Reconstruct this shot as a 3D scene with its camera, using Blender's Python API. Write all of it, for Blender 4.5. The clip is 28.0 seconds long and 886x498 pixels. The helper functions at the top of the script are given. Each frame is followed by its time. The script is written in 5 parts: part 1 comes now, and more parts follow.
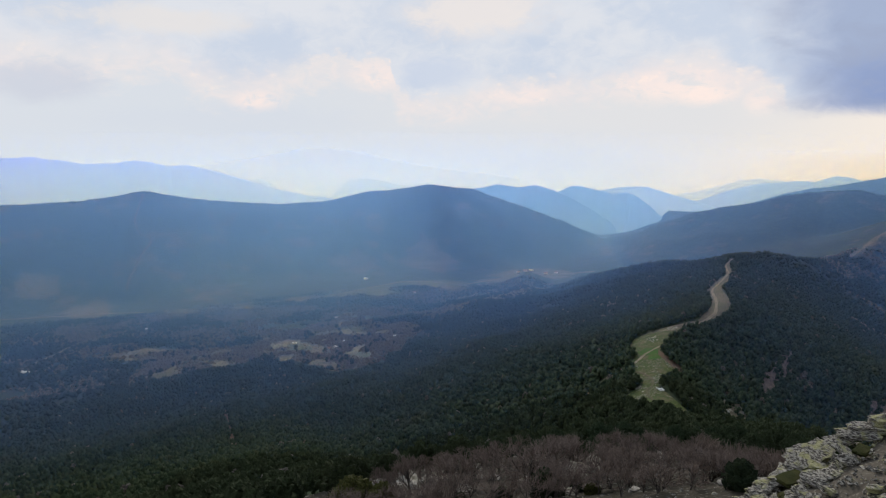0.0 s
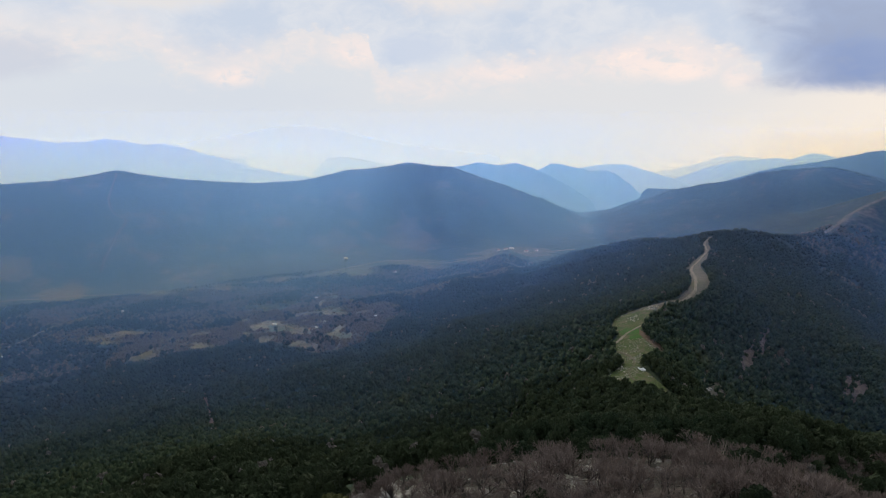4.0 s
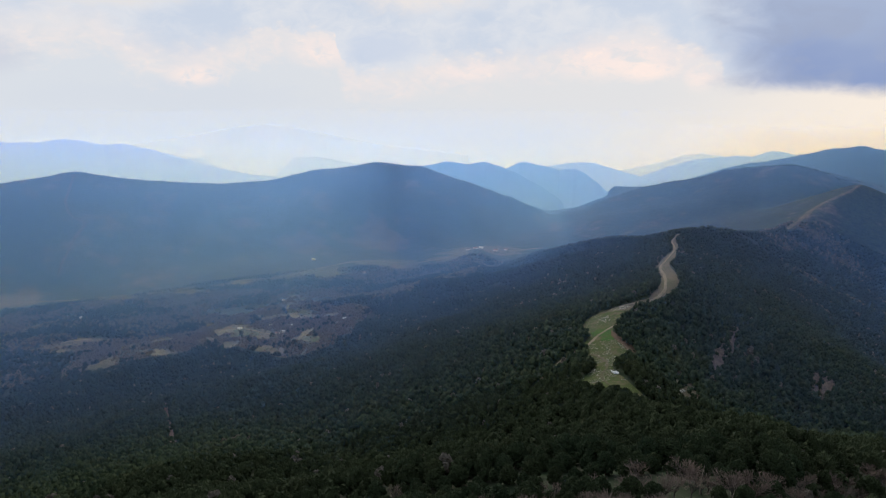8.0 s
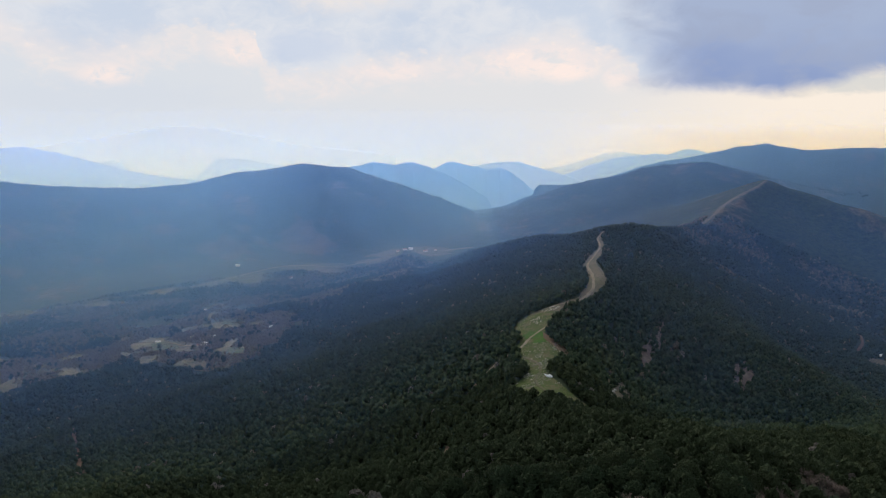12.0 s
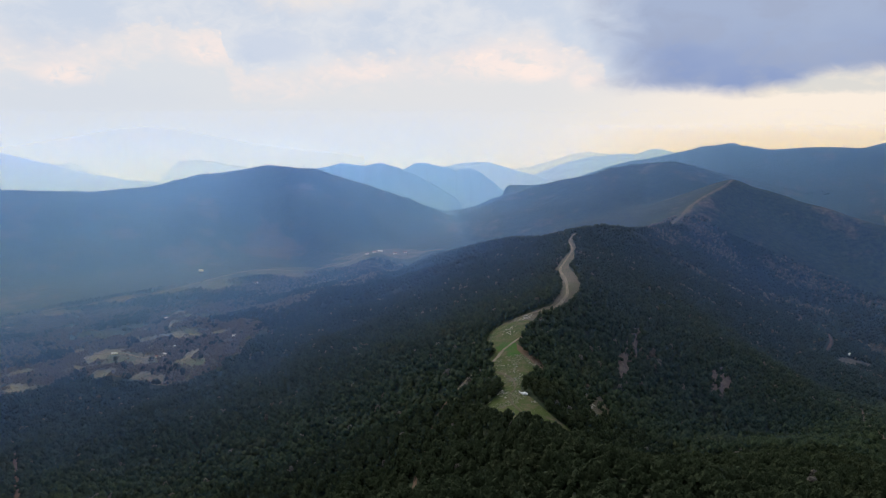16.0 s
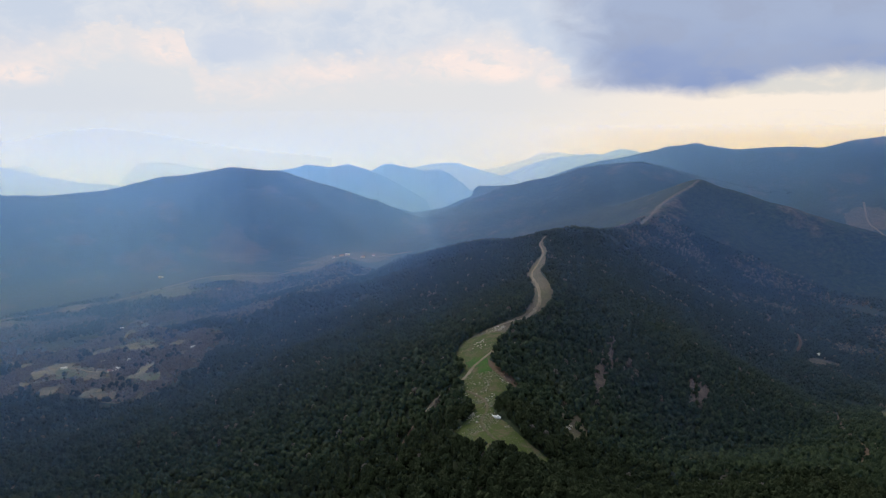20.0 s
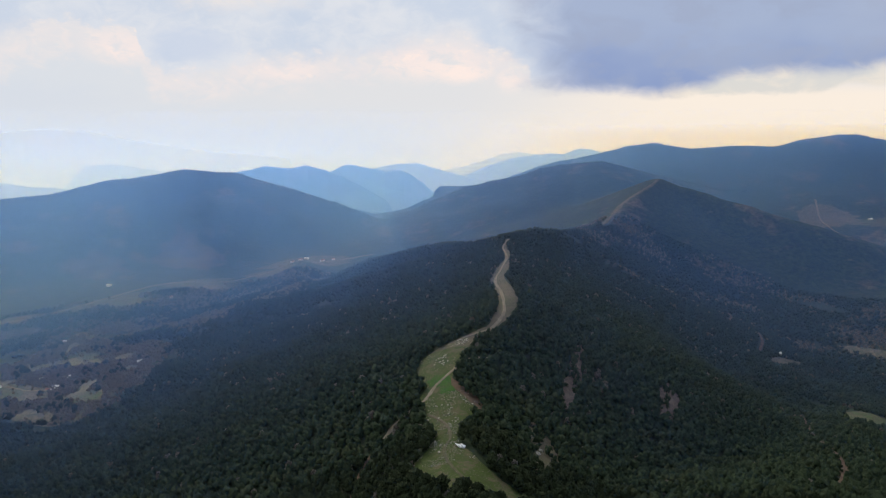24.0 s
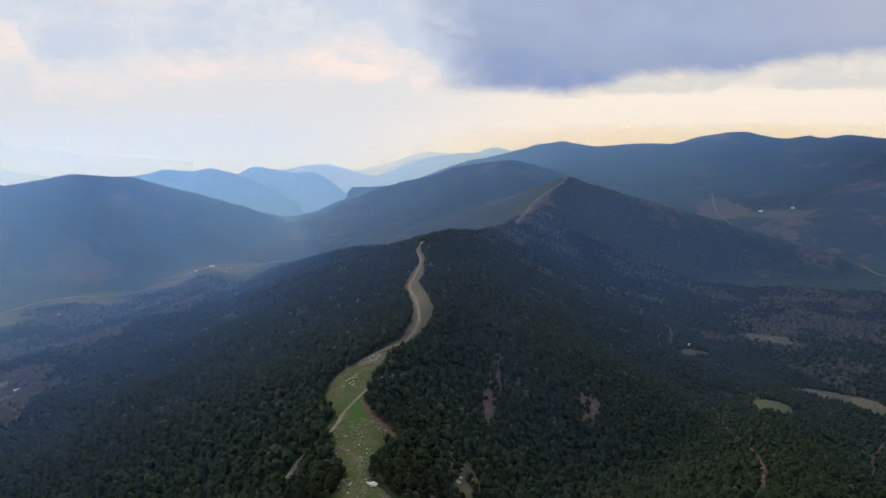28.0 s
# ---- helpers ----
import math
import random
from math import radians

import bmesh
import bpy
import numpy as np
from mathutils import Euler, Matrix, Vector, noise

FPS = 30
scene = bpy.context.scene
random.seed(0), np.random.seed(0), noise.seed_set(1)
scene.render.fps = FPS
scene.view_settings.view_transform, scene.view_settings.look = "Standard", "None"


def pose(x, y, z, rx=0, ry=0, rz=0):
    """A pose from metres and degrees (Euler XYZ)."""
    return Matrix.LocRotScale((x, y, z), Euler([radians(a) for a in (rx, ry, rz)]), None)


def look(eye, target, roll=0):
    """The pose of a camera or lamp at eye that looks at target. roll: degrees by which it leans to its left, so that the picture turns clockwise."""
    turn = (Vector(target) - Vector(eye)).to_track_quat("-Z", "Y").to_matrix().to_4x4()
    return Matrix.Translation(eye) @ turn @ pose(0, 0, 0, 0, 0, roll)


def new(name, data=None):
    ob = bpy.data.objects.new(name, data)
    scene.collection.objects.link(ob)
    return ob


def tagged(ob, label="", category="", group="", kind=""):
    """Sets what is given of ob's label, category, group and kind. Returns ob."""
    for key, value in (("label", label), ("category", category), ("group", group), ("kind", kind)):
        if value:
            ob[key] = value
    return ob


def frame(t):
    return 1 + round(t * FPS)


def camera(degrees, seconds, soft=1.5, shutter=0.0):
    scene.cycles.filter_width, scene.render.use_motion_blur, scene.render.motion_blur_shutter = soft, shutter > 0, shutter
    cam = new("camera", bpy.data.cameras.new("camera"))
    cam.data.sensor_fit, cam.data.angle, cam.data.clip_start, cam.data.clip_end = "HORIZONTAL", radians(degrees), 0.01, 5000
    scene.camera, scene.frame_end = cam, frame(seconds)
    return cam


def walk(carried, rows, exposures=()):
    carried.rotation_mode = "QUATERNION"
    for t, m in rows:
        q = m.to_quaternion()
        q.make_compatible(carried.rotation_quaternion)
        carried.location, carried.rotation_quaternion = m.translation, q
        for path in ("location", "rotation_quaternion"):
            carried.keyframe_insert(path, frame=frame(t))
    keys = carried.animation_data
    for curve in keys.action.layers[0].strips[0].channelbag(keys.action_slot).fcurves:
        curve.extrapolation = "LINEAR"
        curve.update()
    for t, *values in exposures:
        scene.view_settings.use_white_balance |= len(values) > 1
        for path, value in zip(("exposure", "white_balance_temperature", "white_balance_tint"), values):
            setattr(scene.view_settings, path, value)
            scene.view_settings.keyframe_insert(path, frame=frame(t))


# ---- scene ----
cam = camera(70.24, 28.0, soft=1.0)
PATH = [  # seconds, x, y, z, tilt, lean, turn
    (0.0, 2.69, -32.08, 183.95, 78.905, 0.000, 10.275),
    (1.0, 2.11, -30.45, 183.92, 78.415, 0.000, 9.801),
    (2.0, 1.58, -28.86, 184.34, 77.891, 0.000, 9.362),
    (3.0, 1.26, -27.39, 184.86, 77.371, 0.000, 8.930),
    (3.5, 1.12, -26.55, 185.13, 77.106, 0.000, 8.674),
    (5.5, 0.58, -20.25, 185.07, 76.757, 0.000, 7.882),
    (6.0, 0.38, -18.33, 184.87, 76.796, 0.000, 7.651),
    (7.0, 0.10, -14.39, 184.68, 76.802, 0.000, 7.038),
    (7.5, 0.11, -12.51, 184.57, 76.830, 0.000, 6.608),
    (8.0, 0.09, -10.68, 184.52, 76.824, 0.000, 5.618),
    (8.5, 0.02, -8.90, 184.62, 76.821, 0.000, 4.339),
    (9.0, -0.06, -7.19, 184.78, 76.819, 0.000, 3.153),
    (9.5, -0.17, -5.54, 184.91, 76.799, 0.000, 2.054),
    (10.0, -0.22, -3.83, 185.03, 76.796, 0.000, 1.073),
    (10.5, -0.13, -2.02, 185.06, 76.792, 0.000, 0.493),
    (11.0, 0.00, 0.00, 185.00, 76.811, 0.000, -0.000),
    (12.0, 0.19, 5.42, 184.83, 76.833, 0.000, -0.932),
    (12.5, 0.41, 8.56, 184.78, 76.849, 0.000, -1.281),
    (14.5, 1.84, 22.95, 184.68, 76.892, 0.000, -2.552),
    (15.0, 2.33, 26.91, 184.69, 76.880, 0.000, -2.882),
    (16.0, 3.21, 35.17, 184.64, 76.852, 0.000, -3.676),
    (17.0, 4.31, 43.48, 184.35, 76.875, 0.000, -4.386),
    (18.0, 5.77, 51.76, 184.32, 76.871, 0.000, -5.027),
    (19.0, 7.16, 60.29, 184.01, 76.881, 0.000, -5.755),
    (20.0, 8.72, 68.81, 183.85, 76.905, 0.000, -6.502),
    (21.0, 10.52, 77.35, 183.56, 76.907, 0.000, -7.289),
    (21.5, 11.40, 81.62, 183.42, 76.907, 0.000, -7.627),
    (23.5, 15.01, 98.51, 183.46, 76.899, 0.000, -9.330),
    (24.0, 16.24, 102.82, 183.24, 76.910, 0.000, -9.983),
    (24.5, 17.48, 107.20, 183.00, 76.919, 0.000, -10.866),
    (25.0, 18.86, 111.59, 182.78, 76.903, 0.000, -11.775),
    (25.5, 20.35, 115.90, 182.48, 76.900, 0.000, -12.698),
    (26.0, 21.92, 120.14, 182.17, 76.899, 0.000, -13.633),
    (26.5, 23.58, 124.39, 181.93, 76.886, 0.000, -14.716),
    (27.0, 25.31, 128.61, 181.80, 76.864, 0.000, -15.805),
    (27.5, 27.15, 132.78, 181.70, 76.865, 0.000, -16.949),
    (28.0, 29.12, 136.90, 181.67, 76.885, 0.000, -17.778),
]
walk(cam, [(t, pose(x, y, z, tilt, lean, turn)) for t, x, y, z, tilt, lean, turn in PATH])

# ---- world, sun and haze ----
AZ_SUN, EL_SUN = -12.0, 27.0  # degrees right of north, and above the horizon


def nt(tree, kind, **inputs):
    """A node of that kind with its inputs set (by name or by _index), linked where a socket is given."""
    n = tree.nodes.new(kind)
    for key, v in inputs.items():
        if key == "p_operation":
            n.operation = v
        elif key == "p_use_clamp":
            n.use_clamp = v
        elif key == "p_interpolation_type":
            n.interpolation_type = v
        elif key == "p_feature":
            n.feature = v
        if key[:2] == "p_":
            continue
        s = n.inputs[int(key[1:])] if key[0] == "_" else n.inputs[key.replace("__", " ")]
        if isinstance(v, bpy.types.NodeSocket):
            tree.links.new(v, s)
        else:
            s.default_value = v
    return n


def mth(tree, op, a, b=0.0, c=0.0, clamp=False):
    n = nt(tree, "ShaderNodeMath", _0=a, _1=b, _2=c, p_operation=op, p_use_clamp=clamp)
    return n.outputs[0]


def mapr(tree, v, a, b, c=0.0, d=1.0, smooth=True):
    n = nt(tree, "ShaderNodeMapRange", Value=v, p_interpolation_type="SMOOTHSTEP" if smooth else "LINEAR")
    n.inputs["From Min"].default_value, n.inputs["From Max"].default_value = a, b
    n.inputs["To Min"].default_value, n.inputs["To Max"].default_value = c, d
    return n.outputs["Result"]


def ramp(tree, v, lo, hi, stops):
    """A scalar that follows the stops (place, value) between lo and hi."""
    n = tree.nodes.new("ShaderNodeValToRGB")
    tree.links.new(mapr(tree, v, lo, hi, smooth=False), n.inputs[0])
    e = n.color_ramp.elements
    while len(e) < len(stops):
        e.new(0.5)
    for one, (place, value) in zip(e, sorted(stops)):
        one.position = (place - lo) / (hi - lo)
        one.color = (value, value, value, 1)
    n.color_ramp.interpolation = "EASE"
    return nt(tree, "ShaderNodeSeparateColor", Color=n.outputs[0]).outputs[0]


def mixc(tree, fac, a, b, mode="MIX"):
    n = tree.nodes.new("ShaderNodeMix")
    n.data_type, n.blend_type = "RGBA", mode
    for s, v in ((n.inputs[0], fac), (n.inputs[6], a), (n.inputs[7], b)):
        if isinstance(v, bpy.types.NodeSocket):
            tree.links.new(v, s)
        elif isinstance(v, (tuple, list)):
            s.default_value = (*v[:3], 1.0)
        else:
            s.default_value = v
    return n.outputs[2]


def make_world():
    world = bpy.data.worlds.new("sky")
    scene.world = world
    world.use_nodes = True
    t = world.node_tree
    t.nodes.clear()
    co = nt(t, "ShaderNodeTexCoord").outputs["Generated"]
    xyz = nt(t, "ShaderNodeSeparateXYZ", Vector=co)
    x, y, z = xyz.outputs
    az = mth(t, "MULTIPLY", mth(t, "ARCTAN2", x, y), 57.29578)
    el = mth(t, "MULTIPLY", mth(t, "ARCSINE", z), 57.29578)
    # cloud space: degrees, stretched sideways
    cs = nt(t, "ShaderNodeCombineXYZ", X=az, Y=mth(t, "MULTIPLY", el, 1.6), Z=0.0).outputs[0]
    big = nt(t, "ShaderNodeTexNoise", Vector=cs, Scale=0.10, Detail=3.0, Roughness=0.5).outputs["Fac"]
    mid = nt(t, "ShaderNodeTexNoise", Vector=cs, Scale=0.28, Detail=5.0, Roughness=0.55, Distortion=0.4).outputs["Fac"]
    fine = nt(t, "ShaderNodeTexNoise", Vector=cs, Scale=0.62, Detail=8.0, Roughness=0.60, Distortion=0.7).outputs["Fac"]
    curl = nt(t, "ShaderNodeVectorMath", _0=cs, _1=nt(t, "ShaderNodeTexNoise", Vector=cs, Scale=0.9, Detail=3.0).outputs["Color"], p_operation="ADD").outputs[0]
    puff = nt(t, "ShaderNodeTexVoronoi", Vector=curl, Scale=0.75, Detail=3.0, Roughness=0.55, p_feature="SMOOTH_F1").outputs["Distance"]
    bigc, midc, finec = (mth(t, "SUBTRACT", v, 0.5) for v in (big, mid, fine))
    puffc = mth(t, "SUBTRACT", puff, 0.4)

    def blob(a, e, ra, re, ragged=0.9):
        """A soft patch of cloud round (azimuth, elevation), with torn edges."""
        u = mth(t, "DIVIDE", mth(t, "SUBTRACT", az, a), ra)
        v = mth(t, "DIVIDE", mth(t, "SUBTRACT", el, e), re)
        d = mth(t, "SQRT", mth(t, "ADD", mth(t, "MULTIPLY", u, u), mth(t, "MULTIPLY", v, v)))
        return mapr(t, mth(t, "ADD", d, mth(t, "MULTIPLY", mth(t, "ADD", midc, finec), ragged)), 0.35, 1.1, 1.0, 0.0)

    air = nt(t, "ShaderNodeTexSky")
    air.sky_type, air.sun_disc, air.sun_elevation, air.sun_rotation = "NISHITA", False, radians(EL_SUN), radians(AZ_SUN)
    sky = mixc(t, 1.0, air.outputs[0], (0.1, 0.1, 0.1), "MULTIPLY")
    # bright distance: bluish white to the west, cream to the east
    pale = mixc(t, mapr(t, az, -34, 12), (0.70, 0.74, 0.80), (0.765, 0.765, 0.78))
    pale = mixc(t, mapr(t, az, 10, 32), pale, (0.96, 0.855, 0.745))
    pale = mixc(t, mapr(t, el, -3.5, 0.6, 0.65, 0.0), pale, mixc(t, mapr(t, az, 0, 22), (0.68, 0.76, 0.88), (0.94, 0.85, 0.74)))
    # sunlit cumulus bank, its top line rising and falling along the horizon
    top = ramp(t, az, -46, 60, ((-46, 0.55), (-42.1, 0.60), (-38.8, 0.58), (-33.2, 0.62), (-31, 0.47), (-27.8, 0.41), (-24.1, 0.46), (-22.1, 0.55), (-20, 0.59), (-17.3, 0.57), (-15, 0.54), (-14.2, 0.32), (-12.7, 0.255),
                                (-9.5, 0.28), (-6.5, 0.365), (-1.6, 0.40), (2.7, 0.41), (4.5, 0.46), (8.1, 0.53), (11.1, 0.57), (15, 0.45), (17.3, 0.34), (18.2, 0.06), (60, 0.0)))
    over = mth(t, "SUBTRACT", el, mth(t, "MULTIPLY", top, 11.0))
    over = mth(t, "ADD", over, mth(t, "ADD", mth(t, "MULTIPLY", finec, 1.9), mth(t, "MULTIPLY", puffc, 1.1)))
    # crisp where the heads stand up, torn and soft elsewhere
    soft = ramp(t, az, -46, 60, ((-46, 0.9), (-30, 1.0), (-24, 0.8), (-21, 0.22), (-14, 0.22), (-11, 0.40), (-6, 0.55), (3, 0.5), (7, 0.8), (11, 0.95), (15.5, 0.40), (19, 0.35), (60, 0.5)))
    edge = mapr(t, mth(t, "DIVIDE", over, mth(t, "MULTIPLY", soft, 1.8)), -1.0, 1.0)
    lace = mth(t, "ADD", mth(t, "MULTIPLY", finec, 1.8), mth(t, "MULTIPLY", midc, 1.6))
    glow = mixc(t, mapr(t, mth(t, "ADD", over, mth(t, "MULTIPLY", lace, 1.5)), -3.6, -0.3), pale, (0.82, 0.785, 0.78))
    head = mth(t, "MULTIPLY", mapr(t, over, -2.8, -0.8), mapr(t, lace, -0.35, 0.5))
    lit = mth(t, "MAXIMUM", mth(t, "MULTIPLY", head, 0.55), 0.0)
    for a, e, ra, re in ((9.0, 3.6, 7.5, 2.0), (-16.0, 4.3, 3.2, 1.6), (16.0, 1.9, 1.8, 1.3), (-3.5, 2.7, 4.0, 1.2), (-26.5, 2.2, 2.6, 1.2), (11.7, 2.6, 3.5, 1.2)):
        lit = mth(t, "MAXIMUM", lit, mth(t, "MULTIPLY", blob(a, e, ra, re, 1.3), mapr(t, lace, -0.45, 0.15, 0.10, 1.0)))
    glow = mixc(t, lit, glow, (1.0, 0.845, 0.78))
    glow = mixc(t, mth(t, "MULTIPLY", mapr(t, puffc, 0.0, 0.35), mapr(t, over, -3.5, -1.0, 0.0, 0.30)), glow, (0.70, 0.72, 0.79))
    glow = mixc(t, mth(t, "MULTIPLY", blob(-42.0, 3.3, 5.2, 1.9, 0.5), 0.75), glow, (0.62, 0.65, 0.74))
    glow = mixc(t, mth(t, "MULTIPLY", blob(-28.0, 0.5, 14.0, 1.6, 0.9), 0.35), glow, (0.66, 0.71, 0.80))
    veil = mixc(t, mapr(t, mth(t, "ADD", big, mth(t, "MULTIPLY", finec, 0.35)), 0.34, 0.64), (0.60, 0.67, 0.79), (0.74, 0.765, 0.82))
    veil = mixc(t, mth(t, "MULTIPLY", blob(-7.5, 9.4, 7.5, 2.4, 1.0), 0.85), veil, (0.86, 0.80, 0.77))
    veil = mixc(t, mth(t, "MULTIPLY", blob(-34.0, 8.2, 9.0, 1.3, 1.2), 0.8), veil, (0.80, 0.77, 0.76))
    veil = mixc(t, mth(t, "MULTIPLY", blob(-11.0, 4.5, 4.5, 1.8, 0.5), 0.7), veil, (0.58, 0.655, 0.80))
    c = mixc(t, edge, glow, veil)
    # a cream strip of clear air under the clouds of the east
    c = mixc(t, mth(t, "MULTIPLY", mapr(t, az, 12, 19), mapr(t, el, 0.4, 3.0, 1.0, 0.0)), c, pale)
    # torn grey layer and the rain cloud above the strip
    low = ramp(t, az, 12, 60, ((12, 0.08), (24, 0.07), (28.5, 0.02), (31.3, 0.05), (39.9, 0.07), (41.9, 0.13), (46, 0.09), (60, 0.09)))
    torn = mth(t, "SUBTRACT", mth(t, "ADD", el, mth(t, "MULTIPLY", finec, 0.9)), mth(t, "MULTIPLY", low, 10.0))
    grey = mth(t, "MULTIPLY", mapr(t, torn, -0.15, 0.35), mapr(t, az, 26, 31))
    c = mixc(t, mth(t, "MULTIPLY", grey, 0.85), c, mixc(t, mapr(t, mid, 0.42, 0.62), (0.70, 0.69, 0.66), (0.84, 0.77, 0.68)))
    base = ramp(t, az, 10, 60, ((10, 0.05), (16, 0.04), (21, 0.07), (24, 0.07), (28.5, 0.04), (31, 0.09), (34.4, 0.19), (38, 0.21), (41.8, 0.20), (45, 0.26), (47.6, 0.30), (52, 0.32), (60, 0.34)))
    hang = mth(t, "SUBTRACT", mth(t, "ADD", el, mth(t, "MULTIPLY", finec, 0.9)), mth(t, "MULTIPLY", base, 10.0))
    side = mth(t, "ADD", mth(t, "ADD", az, mth(t, "MULTIPLY", el, 0.45)), mth(t, "ADD", mth(t, "MULTIPLY", midc, 6.0), mth(t, "MULTIPLY", finec, 2.0)))
    rain = mth(t, "MULTIPLY", mapr(t, side, 16.5, 24.5), mapr(t, hang, -0.35, 1.1))
    rain = mth(t, "MULTIPLY", rain, mapr(t, el, 14, 34, 1.0, 0.0))
    dark = mixc(t, mapr(t, mth(t, "ADD", el, mth(t, "MULTIPLY", bigc, 12.0)), 0.5, 7.5), (0.275, 0.355, 0.585), (0.385, 0.460, 0.635))
    dark = mixc(t, mapr(t, mid, 0.42, 0.68, 0.0, 0.6), dark, (0.36, 0.415, 0.565))
    dark = mixc(t, mth(t, "MULTIPLY", mapr(t, az, 38, 52), mapr(t, el, 2.5, 6.0, 0.0, 0.6)), dark, (0.47, 0.50, 0.60))
    c = mixc(t, rain, c, dark)
    # bright even overcast overhead
    c = mixc(t, mapr(t, el, 12, 40), c, mixc(t, 0.75, sky, (0.60, 0.68, 0.82)))
    out = nt(t, "ShaderNodeBackground", Color=c, Strength=1.0)
    t.links.new(out.outputs[0], nt(t, "ShaderNodeOutputWorld").inputs["Surface"])


make_world()

sun = new("sun", bpy.data.lights.new("sun", "SUN"))
sun.data.energy, sun.data.angle, sun.data.color = 2.3, radians(22), (1.0, 0.94, 0.86)
sun.matrix_world = look((0, 0, 0), (-math.sin(radians(AZ_SUN)) * math.cos(radians(EL_SUN)), -math.cos(radians(AZ_SUN)) * math.cos(radians(EL_SUN)), -math.sin(radians(EL_SUN))))

# ---- materials ----
def material(name, build, rough=0.9, spec=0.05):
    """A node material; build(tree) returns a colour socket, or that and (height socket, strength, distance) for the relief."""
    m = bpy.data.materials.new(name)
    m.use_nodes = True
    t = m.node_tree
    b = t.nodes["Principled BSDF"]
    b.inputs["Roughness"].default_value, b.inputs["Specular IOR Level"].default_value = rough, spec
    got = build(t)
    col, relief = got if isinstance(got, tuple) else (got, None)
    t.links.new(col, b.inputs["Base Color"])
    if relief:
        bump = nt(t, "ShaderNodeBump", Height=relief[0], Strength=relief[1], Distance=relief[2])
        t.links.new(bump.outputs[0], b.inputs["Normal"])
    return m


def pos(t):
    return nt(t, "ShaderNodeNewGeometry").outputs["Position"]


def noi(t, v, scale, detail=4.0, rough=0.55):
    return nt(t, "ShaderNodeTexNoise", Vector=v, Scale=scale, Detail=detail, Roughness=rough).outputs["Fac"]


def earth(a, b, c, s1=0.03, s2=0.25, s3=2.0, lo=0.4, hi=0.62, relief=0.5, dist=0.4):
    """Ground of two colours in patches, with a third in specks."""
    def build(t):
        p = pos(t)
        n1, n2, n3 = noi(t, p, s1, 4), noi(t, p, s2, 5), noi(t, p, s3, 3)
        col = mixc(t, mapr(t, mth(t, "ADD", mth(t, "MULTIPLY", n1, 0.6), mth(t, "MULTIPLY", n2, 0.4)), lo, hi), a, b)
        col = mixc(t, mapr(t, n3, 0.55, 0.72), col, c)
        return mixc(t, mapr(t, n2, 0.3, 0.7, 0.0, 0.35), col, (0.03, 0.03, 0.02)), (n3, relief, dist)
    return build


GROUND = material("forest_floor", earth((0.024, 0.038, 0.018), (0.038, 0.040, 0.024), (0.050, 0.046, 0.034), 0.006, 0.05, 0.5, 0.48, 0.68))


def canopy(t):
    """Closed woods seen from far: pine tops, leafless brown stands, thin places."""
    p = pos(t)
    n1, n2, n3 = noi(t, p, 0.0045, 5, 0.6), noi(t, p, 0.02, 4), noi(t, p, 0.085, 4, 0.7)
    col = mixc(t, mapr(t, n3, 0.36, 0.64), (0.012, 0.020, 0.011), (0.040, 0.058, 0.028))
    brown = mixc(t, mapr(t, n3, 0.36, 0.64), (0.060, 0.052, 0.039), (0.135, 0.114, 0.086))
    col = mixc(t, mapr(t, mth(t, "ADD", n1, mth(t, "MULTIPLY", mth(t, "SUBTRACT", n2, 0.5), 0.5)), 0.55, 0.68, 0.0, 0.8), col, brown)
    bare = mixc(t, n2, (0.15, 0.12, 0.09), (0.10, 0.10, 0.055))
    return mixc(t, mapr(t, mth(t, "ADD", n2, mth(t, "MULTIPLY", mth(t, "SUBTRACT", n3, 0.5), 0.6)), 0.70, 0.80, 0.0, 0.6), col, bare)


STONY = material("stony_summit_soil", earth((0.030, 0.027, 0.019), (0.060, 0.050, 0.038), (0.17, 0.155, 0.13), 0.25, 1.1, 2.4, relief=0.9, dist=0.25))
LEAFLESS = material("leafless_hillside", earth((0.060, 0.052, 0.038), (0.108, 0.090, 0.067), (0.035, 0.040, 0.024), 0.02, 0.06, 0.12, 0.40, 0.60))
HILLWOOD = material("wooded_hillside", canopy)
GRASS = material("spring_grass", earth((0.048, 0.070, 0.015), (0.105, 0.090, 0.050), (0.18, 0.155, 0.11), 0.09, 0.5, 1.6, 0.49, 0.62))
DRY = material("dry_grass", earth((0.080, 0.078, 0.040), (0.125, 0.102, 0.072), (0.19, 0.165, 0.13), 0.02, 0.15, 1.0, 0.40, 0.60))
SOIL = material("red_soil", earth((0.098, 0.062, 0.042), (0.130, 0.090, 0.064), (0.09, 0.08, 0.045), 0.05, 0.3, 1.6))
LUSH = material("lush_grass", earth((0.030, 0.092, 0.008), (0.055, 0.085, 0.016), (0.13, 0.125, 0.08), 0.06, 0.4, 1.3))
TRACK = material("dirt_track", earth((0.185, 0.150, 0.108), (0.245, 0.205, 0.158), (0.13, 0.12, 0.075), 0.05, 0.3, 1.6))
SCREE = material("bare_scree", earth((0.090, 0.066, 0.050), (0.160, 0.122, 0.096), (0.29, 0.25, 0.21), 0.10, 0.4, 1.0, 0.46, 0.56, relief=0.9))
SCRUB = material("winter_scrub", earth((0.100, 0.100, 0.062), (0.185, 0.168, 0.118), (0.060, 0.060, 0.042), 0.02, 0.10, 0.22, 0.42, 0.58))
FIELD = material("green_field", earth((0.068, 0.090, 0.038), (0.102, 0.098, 0.062), (0.046, 0.043, 0.032), 0.05, 0.14, 0.25, 0.46, 0.54))
